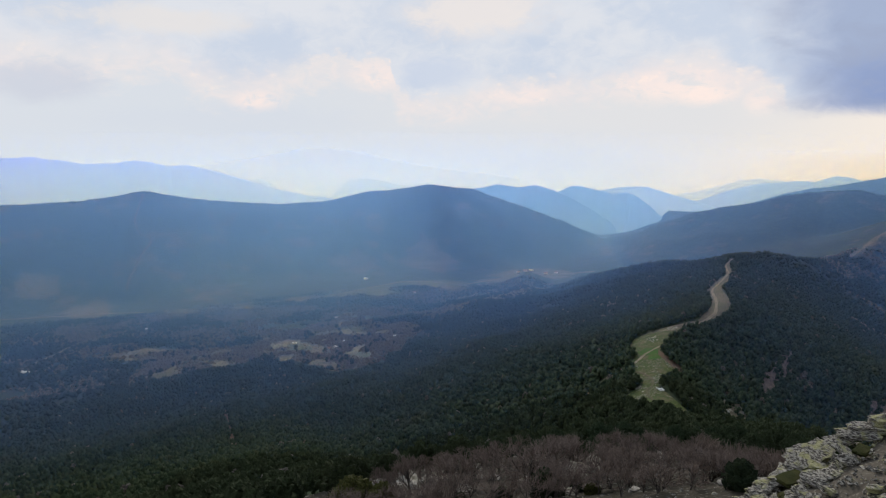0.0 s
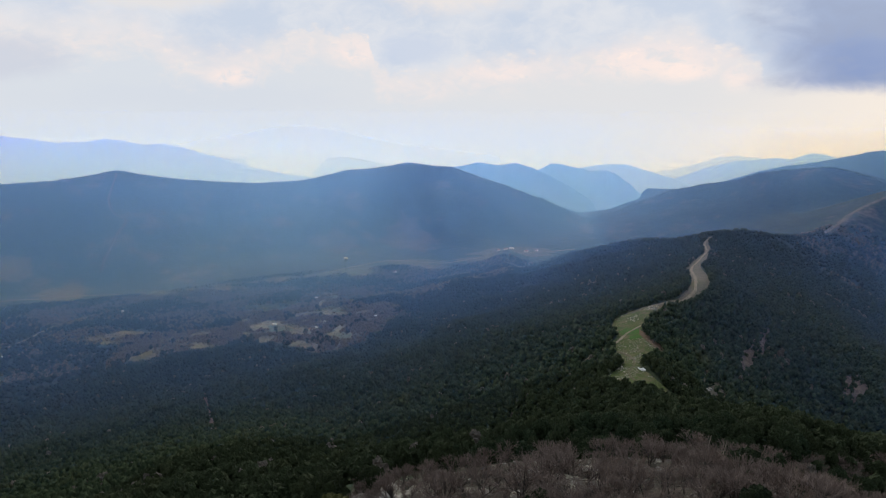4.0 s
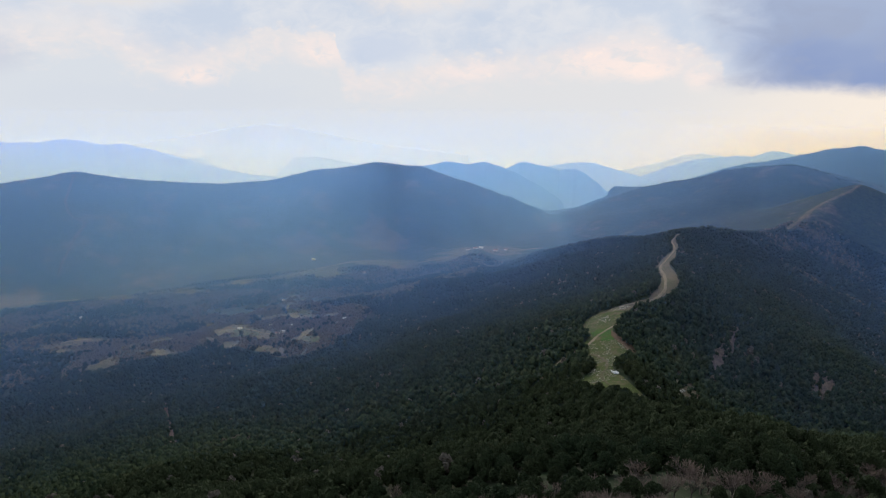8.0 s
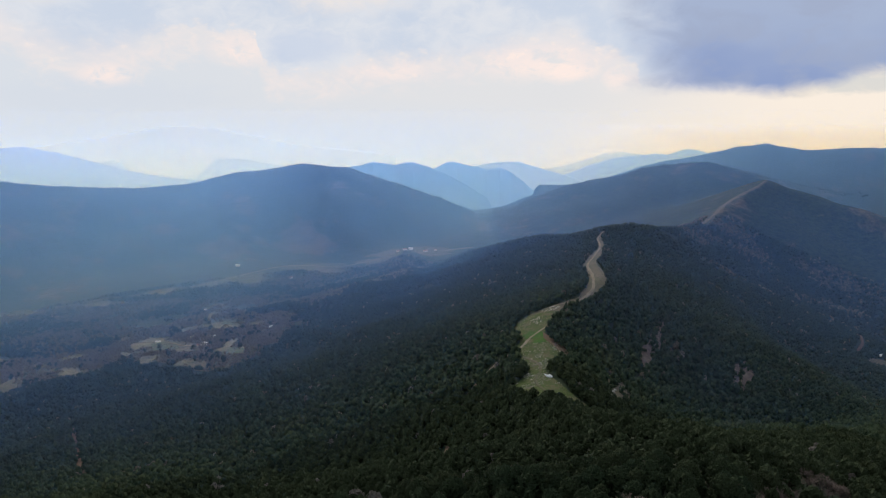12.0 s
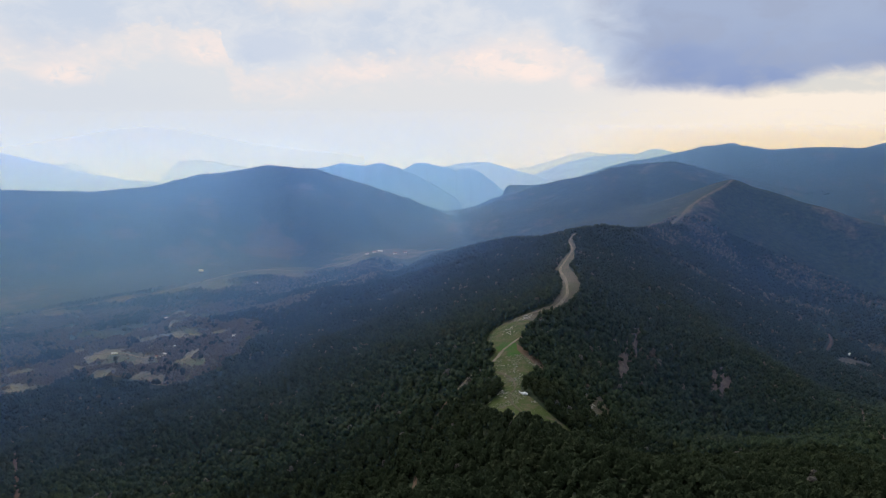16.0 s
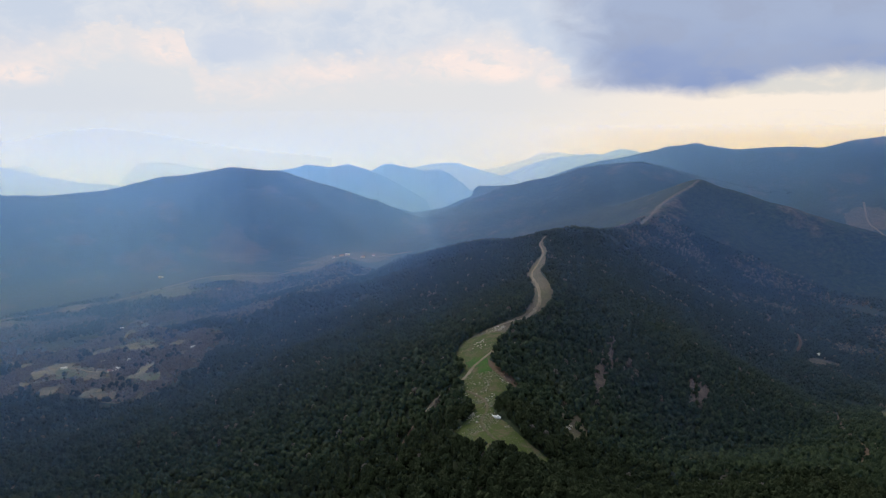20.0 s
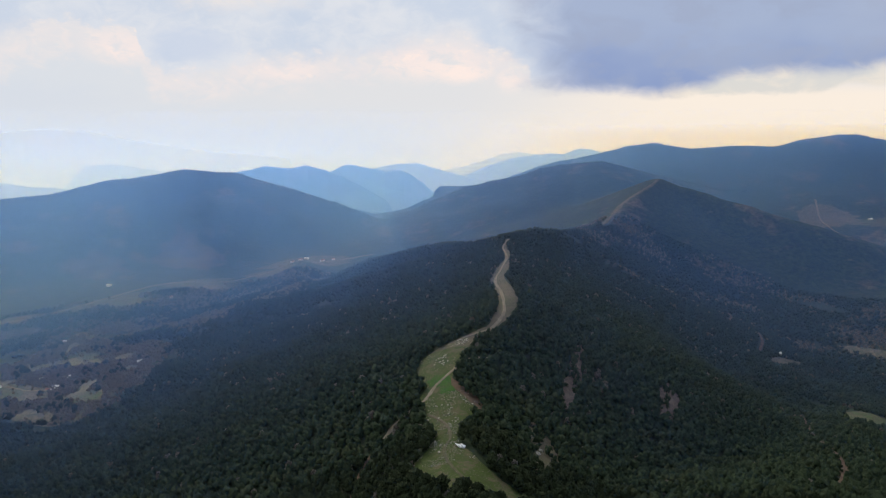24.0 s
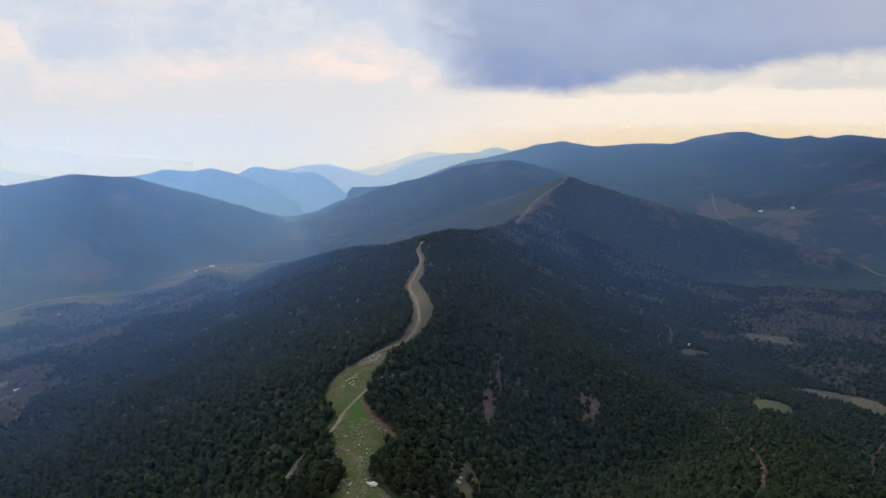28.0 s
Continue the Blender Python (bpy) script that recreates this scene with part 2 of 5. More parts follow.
PLOUGH = material("fallow_field", earth((0.122, 0.105, 0.076), (0.084, 0.087, 0.050), (0.052, 0.046, 0.036), 0.05, 0.14, 0.25, 0.46, 0.54))
GRAVEL = material("gravelly_soil", earth((0.085, 0.072, 0.055), (0.135, 0.115, 0.090), (0.27, 0.25, 0.21), 0.3, 1.6, 7.0, relief=0.9, dist=0.08))
MOSS = material("dark_moss", earth((0.030, 0.035, 0.010), (0.056, 0.053, 0.016), (0.025, 0.025, 0.010), 1.5, 5.0, 22.0, relief=0.8, dist=0.05))


def rock_mat(pale, deep, lichen, scale):
    def build(t):
        p = pos(t)
        rnd = nt(t, "ShaderNodeObjectInfo").outputs["Random"]
        isl = nt(t, "ShaderNodeNewGeometry").outputs["Random Per Island"]
        flat = nt(t, "ShaderNodeMapping", Vector=p, Scale=(1.0, 1.0, 4.0), Rotation=(0.5, 0.25, 0.0)).outputs[0]
        n1, n2, n3 = noi(t, p, 1.2 * scale, 5), noi(t, flat, 4.0 * scale, 7, 0.65), noi(t, p, 26 * scale, 4)
        col = mixc(t, mapr(t, n2, 0.42, 0.58), deep, pale)
        col = mixc(t, mapr(t, mth(t, "ADD", n1, mth(t, "MULTIPLY", mth(t, "SUBTRACT", mth(t, "ADD", rnd, isl), 1.0), 0.12)), 0.50, 0.66, 0.0, 0.7), col, lichen)
        col = mixc(t, mapr(t, n3, 0.58, 0.72, 0.0, 0.6), col, (0.10, 0.09, 0.08))
        col = mixc(t, mapr(t, n2, 0.32, 0.42, 0.9, 0.0), col, (0.03, 0.028, 0.025))
        return col, (mth(t, "ADD", n2, mth(t, "MULTIPLY", n3, 0.25)), 1.0, 0.16 / scale)
    return build


ROCK = material("lichened_schist", rock_mat((0.34, 0.315, 0.265), (0.060, 0.053, 0.046), (0.35, 0.335, 0.145), 1.8))
STONE = material("pale_limestone", rock_mat((0.42, 0.385, 0.325), (0.23, 0.21, 0.175), (0.30, 0.285, 0.20), 0.5))
WHITE = material("white_stone", rock_mat((0.86, 0.86, 0.84), (0.62, 0.62, 0.60), (0.80, 0.80, 0.77), 0.5))


def leaf_mat(dark, light, warm, speck=1.6):
    def build(t):
        isl = nt(t, "ShaderNodeNewGeometry").outputs["Random Per Island"]
        rnd = nt(t, "ShaderNodeObjectInfo").outputs["Random"]
        p = pos(t)
        col = mixc(t, isl, dark, light)
        col = mixc(t, mapr(t, noi(t, p, 0.03, 3), 0.5, 0.75, 0.0, 0.8), col, warm)
        col = mixc(t, mth(t, "MULTIPLY", rnd, 0.5), col, warm)
        grain = noi(t, p, speck, 4, 0.65)
        return mixc(t, mapr(t, grain, 0.35, 0.65), mixc(t, 0.5, col, (0.010, 0.014, 0.007)), col), (grain, 1.0, 0.9)
    return build


PINE = material("pine_needles", leaf_mat((0.025, 0.042, 0.020), (0.043, 0.064, 0.029), (0.053, 0.062, 0.025), 2.6), 0.9, 0.08)
JUNIPER = material("juniper_needles", leaf_mat((0.020, 0.032, 0.018), (0.040, 0.056, 0.026), (0.045, 0.055, 0.022), 4.0), 0.8)
BUSH = material("olive_leaves", leaf_mat((0.050, 0.062, 0.016), (0.105, 0.110, 0.030), (0.095, 0.095, 0.028), 4.0), 0.7)
GREYWOOD = material("leafless_crowns", leaf_mat((0.130, 0.114, 0.094), (0.235, 0.208, 0.174), (0.195, 0.168, 0.138)), 0.9)

# light passes through the thin twigs
gw = GREYWOOD.node_tree
thin = nt(gw, "ShaderNodeBsdfTranslucent", Color=(0.20, 0.165, 0.145, 1.0))
both = nt(gw, "ShaderNodeMixShader", _0=0.22, _1=gw.nodes["Principled BSDF"].outputs[0], _2=thin.outputs[0])
gw.links.new(both.outputs[0], gw.nodes["Material Output"].inputs["Surface"])


def bark_mat(a, b, sx):
    def build(t):
        p = nt(t, "ShaderNodeMapping", Vector=pos(t), Scale=(1.0, 1.0, 0.25)).outputs[0]
        n = noi(t, p, sx, 5)
        return mixc(t, mapr(t, n, 0.35, 0.65), a, b), (n, 0.8, 0.03)
    return build


BARK = material("pine_bark", bark_mat((0.045, 0.035, 0.028), (0.12, 0.085, 0.062), 7.0))
GREYBARK = material("grey_bark", bark_mat((0.040, 0.034, 0.030), (0.105, 0.090, 0.078), 9.0))
TWIG = material("reddish_twigs", bark_mat((0.112, 0.084, 0.069), (0.188, 0.146, 0.120), 2.0))
PALETWIG = material("pale_dead_wood", bark_mat((0.20, 0.17, 0.13), (0.33, 0.28, 0.22), 5.0))


def plain(a, b, scale):
    def build(t):
        p = pos(t)
        return mixc(t, mapr(t, noi(t, p, scale, 4), 0.3, 0.7), a, b)
    return build


RENDER = material("whitewashed_wall", plain((0.62, 0.60, 0.56), (0.78, 0.77, 0.74), 0.5), 0.8)
ROOFTILE = material("clay_roof", plain((0.24, 0.11, 0.07), (0.34, 0.18, 0.12), 0.8), 0.85)
TINROOF = material("pale_tin_roof", plain((0.60, 0.60, 0.60), (0.74, 0.74, 0.73), 0.6), 0.5, 0.4)
DARKPANE = material("window_glass", plain((0.02, 0.025, 0.03), (0.04, 0.045, 0.05), 1.0), 0.15, 0.5)
TIMBER = material("weathered_timber", plain((0.16, 0.12, 0.085), (0.24, 0.19, 0.14), 2.0), 0.8)

# ---- haze in the valleys ----
def haze_layer(density, x0, x1, y0, y1, z1, z0=-690.0):
    """A body of evenly hazy air."""
    m = bpy.data.materials.new("valley_haze")
    m.use_nodes = True
    t = m.node_tree
    t.nodes.clear()
    v = nt(t, "ShaderNodeVolumeScatter", Color=(0.142, 0.335, 1.0, 1.0), Density=density, Anisotropy=0.62)
    t.links.new(v.outputs[0], nt(t, "ShaderNodeOutputMaterial").inputs["Volume"])
    bm = bmesh.new()
    bmesh.ops.create_cube(bm, size=1.0, matrix=Matrix.Translation(((x0 + x1) / 2, (y0 + y1) / 2, (z0 + z1) / 2)) @ Matrix.Diagonal((x1 - x0, y1 - y0, z1 - z0, 1)))
    me = bpy.data.meshes.new("haze")
    bm.to_mesh(me)
    bm.free()
    me.materials.append(m)
    ob = tagged(new("haze", me), "thin blue spring haze filling the valleys", "haze", kind="structure")
    ob.display_type = "WIRE"


def build_haze():
    # thicker layer by layer towards the valley floors, and thinner in the lee of the crest
    haze_layer(0.00005, -2760, 3600, 300, 3450, 150)
    haze_layer(0.00006, -2750, 3590, 450, 3440, 90)
    haze_layer(0.00015, -2740, 260, 330, 3340, 0)
    haze_layer(0.00016, -2730, 250, 320, 3330, -120)
    haze_layer(0.00024, -2720, 240, 310, 3320, -230)
    haze_layer(0.00012, 270, 3580, 700, 3730, -90)
    # moist air over the western basin, in the gap to the north and in the eastern valley
    haze_layer(0.00036, -2710, -430, 1150, 3310, 20, -680)
    haze_layer(0.00050, -420, 900, 2350, 3310, -30, -680)
    haze_layer(0.00076, 910, 3570, 2300, 3720, 60, -680)


build_haze()

# ---- the lie of the land ----
def hashed(ix, iy, seed):
    h = (ix.astype(np.int64) * 374761393 + iy.astype(np.int64) * 668265263 + seed * 144665) & 0x7FFFFFFF
    h = ((h ^ (h >> 13)) * 1274126177) & 0x7FFFFFFF
    return ((h ^ (h >> 16)) & 0xFFFF) / 65535.0


def vnoise(x, y, seed=0):
    ix, iy = np.floor(x), np.floor(y)
    fx, fy = x - ix, y - iy
    fx, fy = fx * fx * (3 - 2 * fx), fy * fy * (3 - 2 * fy)
    a, b = hashed(ix, iy, seed), hashed(ix + 1, iy, seed)
    c, d = hashed(ix, iy + 1, seed), hashed(ix + 1, iy + 1, seed)
    return (a + (b - a) * fx) * (1 - fy) + (c + (d - c) * fx) * fy - 0.5


def fbm(x, y, octaves=4, seed=0):
    v, amp = 0.0, 1.0
    for k in range(octaves):
        v = v + amp * vnoise(x, y, seed + k)
        x, y, amp = x * 2.03 + 17.1, y * 2.03 - 9.7, amp * 0.5
    return v


def along(x, y, pts, left, right, bend, blunt):
    """Height of a ridge with that crest line: sides fall off by the slopes left and right, flattening with the distance."""
    far = np.full(np.shape(x), 1e9)
    top, slope, weight = 0.0, 0.0, 0.0
    for (x0, y0, z0), (x1, y1, z1) in zip(pts, pts[1:]):
        ux, uy = x1 - x0, y1 - y0
        n2 = ux * ux + uy * uy
        k = np.clip(((x - x0) * ux + (y - y0) * uy) / n2, 0, 1)
        dx, dy = x - x0 - k * ux, y - y0 - k * uy
        d = np.sqrt(dx * dx + dy * dy)
        side = (dx * uy - dy * ux) / np.sqrt(n2) / np.maximum(d, 1e-6)  # +1: right of the crest
        w = 1 / (d * d + 40) ** 4 + 1e-40
        top, slope, weight = top + w * (z0 + k * (z1 - z0)), slope + w * (left + (right - left) * (0.5 + 0.5 * side)), weight + w
        far = np.minimum(far, d)
    r = np.sqrt(far * far + blunt * blunt) - blunt
    return top / weight - slope / weight * r / (1 + far / bend), far


def smax(a, b, k):
    return 0.5 * (a + b + np.sqrt((a - b) ** 2 + k * k))


CREST = [(-110, -600, 20), (-30, -170, 140), (32, -60, 168), (26, -10, 165), (25, 20, 151), (24, 45, 140), (40, 95, 113), (84, 165, 83), (84, 210, 64),
         (76, 250, 45), (70, 310, 21), (70, 355, 6), (82, 400, 0), (88, 450, -5), (97, 507, -7), (116, 570, -9), (160, 650, -14), (200, 725, -20),
         (250, 900, -37), (300, 1080, -52), (335, 1192, -57), (430, 1330, -76), (560, 1500, -118), (690, 1670, -152), (795, 1784, -158),
         (1000, 2020, -115), (1192, 2233, -88), (1340, 2450, -160), (1700, 2900, -330)]
SPURS = [
    [(27, -8, 160), (-2, 20, 147), (-25, 42, 136), (-62, 100, 90), (-110, 180, 40), (-170, 270, -20)],
    [(84, 165, 79), (170, 250, 34), (250, 330, -10), (420, 480, -90), (581, 646, -160), (760, 800, -235)],
    [(160, 650, -20), (60, 900, -105), (-10, 1250, -195), (-60, 1600, -262), (-90, 1900, -305), (-90, 2130, -318)],
    [(335, 1192, -62), (240, 1500, -136), (170, 1800, -230), (140, 2050, -300)],
    [(1192, 2233, -88), (1500, 1900, -190), (1750, 1600, -270)],
]
LEFT_RIDGE = [(-2700, 1450, -170), (-2448, 1698, -145), (-2147, 2084, -128), (-1961, 2260, -131), (-1764, 2416, -109), (-1538, 2565, -153),
              (-1274, 2705, -180), (-1070, 2792, -175), (-875, 2859, -139), (-600, 2929, -106), (-411, 2961, -126), (-170, 2985, -196), (19, 2989, -262), (230, 2960, -348)]
LEFT_SPURS = [
    [(-1764, 2416, -109), (-1600, 2150, -270), (-1500, 2000, -370)],
    [(-875, 2859, -139), (-800, 2560, -260), (-760, 2330, -360)],
    [(-600, 2929, -106), (-400, 2650, -230), (-330, 2420, -330)],
    [(-411, 2961, -126), (-120, 2700, -270), (-20, 2480, -340)],
]
FAR_RIDGES = [
    ([(315, 3039, -374), (449, 3022, -280), (528, 3009, -248), (631, 2990, -207), (757, 2960, -172), (879, 2926, -147), (972, 2896, -110), (1064, 2864, -94), (1174, 2821, -80), (1217, 2802, -78), (1281, 2774, -91), (1344, 2743, -113), (1426, 2701, -150), (1524, 2648, -184)], 0.42),
    ([(987, 3727, -272), (1109, 3692, -222), (1226, 3655, -176), (1341, 3614, -143), (1397, 3593, -135), (1506, 3549, -106), (1584, 3515, -84), (1672, 3473, -54), (1734, 3443, -46), (1796, 3411, -32), (1854, 3379, -45), (1970, 3313, -61),
      (2149, 3220, -45), (2352, 3130, -40), (2467, 3080, -6), (2597, 3005, 21), (2659, 2948, 26), (2720, 2890, 7), (2797, 2813, -9), (2868, 2738, 12), (2919, 2680, -1), (2982, 2607, 22), (3084, 2480, 6), (3250, 2200, 0), (3420, 1800, -30)], 0.45),
    ([(1217, 2802, -85), (1400, 2820, -120), (1600, 2850, -165), (1800, 2830, -215), (1980, 2760, -265)], 0.40),
]
BACKDROP_RIDGES = [  # crest, colour and strength of the emission that stands in for airlight
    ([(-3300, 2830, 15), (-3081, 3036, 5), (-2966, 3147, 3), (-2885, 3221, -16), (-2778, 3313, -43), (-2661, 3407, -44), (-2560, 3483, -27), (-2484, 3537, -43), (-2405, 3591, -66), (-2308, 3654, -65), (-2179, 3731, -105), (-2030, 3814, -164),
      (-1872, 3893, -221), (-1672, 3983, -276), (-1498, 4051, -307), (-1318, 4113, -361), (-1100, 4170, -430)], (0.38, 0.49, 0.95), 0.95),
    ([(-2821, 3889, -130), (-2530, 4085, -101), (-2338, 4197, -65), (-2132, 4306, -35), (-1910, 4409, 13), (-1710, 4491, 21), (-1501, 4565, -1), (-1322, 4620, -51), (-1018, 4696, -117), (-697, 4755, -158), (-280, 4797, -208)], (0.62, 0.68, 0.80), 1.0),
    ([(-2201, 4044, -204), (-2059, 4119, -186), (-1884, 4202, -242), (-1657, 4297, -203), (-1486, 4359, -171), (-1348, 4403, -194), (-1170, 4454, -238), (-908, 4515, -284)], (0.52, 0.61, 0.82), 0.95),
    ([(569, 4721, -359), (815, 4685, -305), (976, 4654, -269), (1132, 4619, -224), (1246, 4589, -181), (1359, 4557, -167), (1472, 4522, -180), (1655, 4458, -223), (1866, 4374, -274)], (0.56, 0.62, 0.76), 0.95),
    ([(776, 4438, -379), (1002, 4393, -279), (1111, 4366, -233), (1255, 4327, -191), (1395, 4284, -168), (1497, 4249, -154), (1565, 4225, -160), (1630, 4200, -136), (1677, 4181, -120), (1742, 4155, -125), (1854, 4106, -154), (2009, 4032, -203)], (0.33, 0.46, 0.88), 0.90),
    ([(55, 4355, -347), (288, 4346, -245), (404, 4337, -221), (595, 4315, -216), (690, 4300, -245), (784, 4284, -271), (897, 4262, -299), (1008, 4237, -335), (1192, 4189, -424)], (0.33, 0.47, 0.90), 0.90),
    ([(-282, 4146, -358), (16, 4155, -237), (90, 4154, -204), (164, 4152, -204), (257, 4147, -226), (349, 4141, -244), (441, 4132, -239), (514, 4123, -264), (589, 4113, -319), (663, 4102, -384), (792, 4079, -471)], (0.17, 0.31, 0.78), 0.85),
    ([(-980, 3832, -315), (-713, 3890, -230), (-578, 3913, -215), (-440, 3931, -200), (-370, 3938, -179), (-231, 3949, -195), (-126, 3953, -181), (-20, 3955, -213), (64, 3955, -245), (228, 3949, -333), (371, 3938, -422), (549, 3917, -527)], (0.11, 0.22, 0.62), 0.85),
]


def height(x, y):
    """Ground height at plan points (arrays)."""
    x, y = np.asarray(x, float), np.asarray(y, float)
    floor = -276 - 0.125 * np.clip(y - 1100, -400, 620) - 0.05 * np.clip(-500 - x, 0, 1000) + 9 * fbm(x / 210, y / 210, 3, 3)
    floor = floor - 0.4 * np.clip(y - 2960, 0, 800) * np.clip((700 - x) / 300, 0, 1)
    floor = np.where(x > 400, np.minimum(floor, floor * 0.7 - 300 * 0.3), floor)
    h, d = along(x, y, CREST, 0.45, 0.55, 1900, 12)
    h = h + np.clip(d - 60, 0, 260) / 260 * (26 * fbm(x / 190, y / 260, 4, 11))
    for k, s in enumerate(SPURS):
        h = smax(h, along(x, y, s, 0.50, 0.50, 2400, 25)[0] + (6 * fbm(x / 90, y / 90, 3, 30 + k) if k else 0) - 3, 7)
    z = smax(floor, h, 12)
    l, d = along(x, y, LEFT_RIDGE, 0.42, 0.44, 3500, 40)
    for s in LEFT_SPURS:
        l = smax(l, along(x, y, s, 0.42, 0.42, 2000, 30)[0], 25)
    l = l + np.clip(d - 40, 0, 200) / 200 * 34 * fbm(x / 260, y / 260, 4, 50)
    z = smax(z, l, 12)
    for k, (pts, s) in enumerate(FAR_RIDGES):
        r, d = along(x, y, pts, s, s, 2400, 35)
        z = smax(z, r + np.clip(d - 40, 0, 300) / 300 * 40 * fbm(x / 300, y / 300, 4, 60 + k), 10)
    near = np.exp(-((x - 20) ** 2 + (y - 30) ** 2) / 90 ** 2)
    return z + near * 1.2 * fbm(x / 7, y / 7, 3, 90)


def mesh_of(name, verts, faces, mats, smooth=True, index=None):
    """A mesh from numpy arrays; all faces have the same number of corners."""
    me = bpy.data.meshes.new(name)
    n, k = len(faces), faces.shape[1]
    me.vertices.add(len(verts))
    me.vertices.foreach_set("co", np.ascontiguousarray(verts, np.float32).ravel())
    me.loops.add(n * k)
    me.loops.foreach_set("vertex_index", np.ascontiguousarray(faces, np.int32).ravel())
    me.polygons.add(n)
    me.polygons.foreach_set("loop_start", np.arange(0, n * k, k, dtype=np.int32))
    me.polygons.foreach_set("use_smooth", np.full(n, smooth))
    if index is not None:
        me.polygons.foreach_set("material_index", np.ascontiguousarray(index, np.int32))
    for m in mats:
        me.materials.append(m)
    me.update(calc_edges=True)
    return me


def inside(x, y, pts):
    """Which plan points lie in the polygon."""
    hit = np.zeros(np.shape(x), bool)
    for (x0, y0), (x1, y1) in zip(pts, list(pts[1:]) + [pts[0]]):
        if y0 != y1:
            hit ^= ((y0 > y) != (y1 > y)) & (x < (x1 - x0) * (y - y0) / (y1 - y0) + x0)
    return hit


BARE_ZONE = [(-60, -60), (70, -60), (66, 20), (74, 62), (40, 82), (12, 74), (-6, 60), (-26, 50), (-34, 30)]

AZ = np.concatenate([np.linspace(-52, 62, 390), np.linspace(62, 308, 80)[1:-1]])
RAD = np.concatenate([[0.0], np.geomspace(4.0, 4960, 370)])
HUB = (15.0, 20.0)


def build_ground():
    a, r = np.meshgrid(np.radians(AZ), RAD)
    x, y = HUB[0] + r * np.sin(a), HUB[1] + r * np.cos(a)
    z = height(x, y)
    v = np.stack([x, y, z], -1).reshape(-1, 3)
    m, n = a.shape
    i, j = np.meshgrid(np.arange(m - 1), np.arange(n), indexing="ij")
    k = (j + 1) % n
    f = np.stack([i * n + j, (i + 1) * n + j, (i + 1) * n + k, i * n + k], -1).reshape(-1, 4)
    tagged(new("ground", mesh_of("ground", v, f, [GROUND, HILLWOOD, STONY], index=np.where(RAD[i.ravel()] > 1900, 1, np.where(inside(v[f[:, 0], 0], v[f[:, 0], 1], BARE_ZONE), 2, 0)))), "steep wooded mountain land with dark forest floor", "ground", kind="structure")
    return z


GROUND_Z = build_ground()


def gz(x, y):
    """Height of the ground sheet itself at plan points (arrays)."""
    x, y = np.asarray(x, float) - HUB[0], np.asarray(y, float) - HUB[1]
    r = np.clip(np.hypot(x, y), 0, 4950)
    a = np.degrees(np.arctan2(x, y))
    a = np.where(a < -52, a + 360, a)
    i = np.clip(np.searchsorted(RAD, r, "right") - 1, 0, len(RAD) - 2)
    j = np.clip(np.searchsorted(AZ, a, "right") - 1, 0, len(AZ) - 1)
    k = (j + 1) % len(AZ)
    right = np.where(k == 0, 308.0, AZ[k])
    u, w = (r - RAD[i]) / (RAD[i + 1] - RAD[i]), (a - AZ[j]) / (right - AZ[j])
    g = GROUND_Z
    return (g[i, j] * (1 - w) + g[i, k] * w) * (1 - u) + (g[i + 1, j] * (1 - w) + g[i + 1, k] * w) * u


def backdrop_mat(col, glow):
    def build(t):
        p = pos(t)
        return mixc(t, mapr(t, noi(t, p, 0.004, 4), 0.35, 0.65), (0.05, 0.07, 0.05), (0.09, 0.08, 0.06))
    m = material("distant_hills_haze_glow", build)
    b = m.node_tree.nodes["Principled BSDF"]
    # haze put in as emission: the hills glow blue by themselves
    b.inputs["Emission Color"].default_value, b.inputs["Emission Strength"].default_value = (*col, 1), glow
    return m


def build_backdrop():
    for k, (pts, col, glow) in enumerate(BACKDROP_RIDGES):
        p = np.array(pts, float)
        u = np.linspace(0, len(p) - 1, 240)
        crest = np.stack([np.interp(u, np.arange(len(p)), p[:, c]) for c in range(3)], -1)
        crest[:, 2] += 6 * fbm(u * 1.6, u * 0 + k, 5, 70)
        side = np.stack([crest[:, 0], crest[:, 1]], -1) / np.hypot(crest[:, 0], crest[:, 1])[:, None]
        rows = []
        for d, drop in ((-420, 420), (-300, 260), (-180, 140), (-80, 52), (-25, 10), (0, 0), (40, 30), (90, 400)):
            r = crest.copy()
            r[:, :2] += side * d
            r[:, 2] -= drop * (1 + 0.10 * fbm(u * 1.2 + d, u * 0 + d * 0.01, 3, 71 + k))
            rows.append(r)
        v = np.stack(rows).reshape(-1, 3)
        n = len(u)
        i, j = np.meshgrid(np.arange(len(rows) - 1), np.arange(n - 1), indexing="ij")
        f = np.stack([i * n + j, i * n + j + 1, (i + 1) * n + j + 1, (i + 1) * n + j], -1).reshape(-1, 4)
        tagged(new("backdrop", mesh_of("backdrop", v, f, [backdrop_mat(col, glow)])), "far mountains with pale blue haze put in as glow", "mountains", kind="structure")


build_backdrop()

# ---- clearings, tracks and fields laid on the land ----
def curve_through(pts, n):
    """n points on a smooth line through pts (arrays of rows)."""
    p = np.array(pts, float)
    p = np.vstack([2 * p[0] - p[1], p, 2 * p[-1] - p[-2]])
    u = np.linspace(0, len(p) - 3 - 1e-6, n)
    i = u.astype(int)
    f = (u - i)[:, None]
    a, b, c, d = p[i], p[i + 1], p[i + 2], p[i + 3]
    return 0.5 * (2 * b + (c - a) * f + (2 * a - 5 * b + 4 * c - d) * f ** 2 + (3 * b - a - 3 * c + d) * f ** 3)


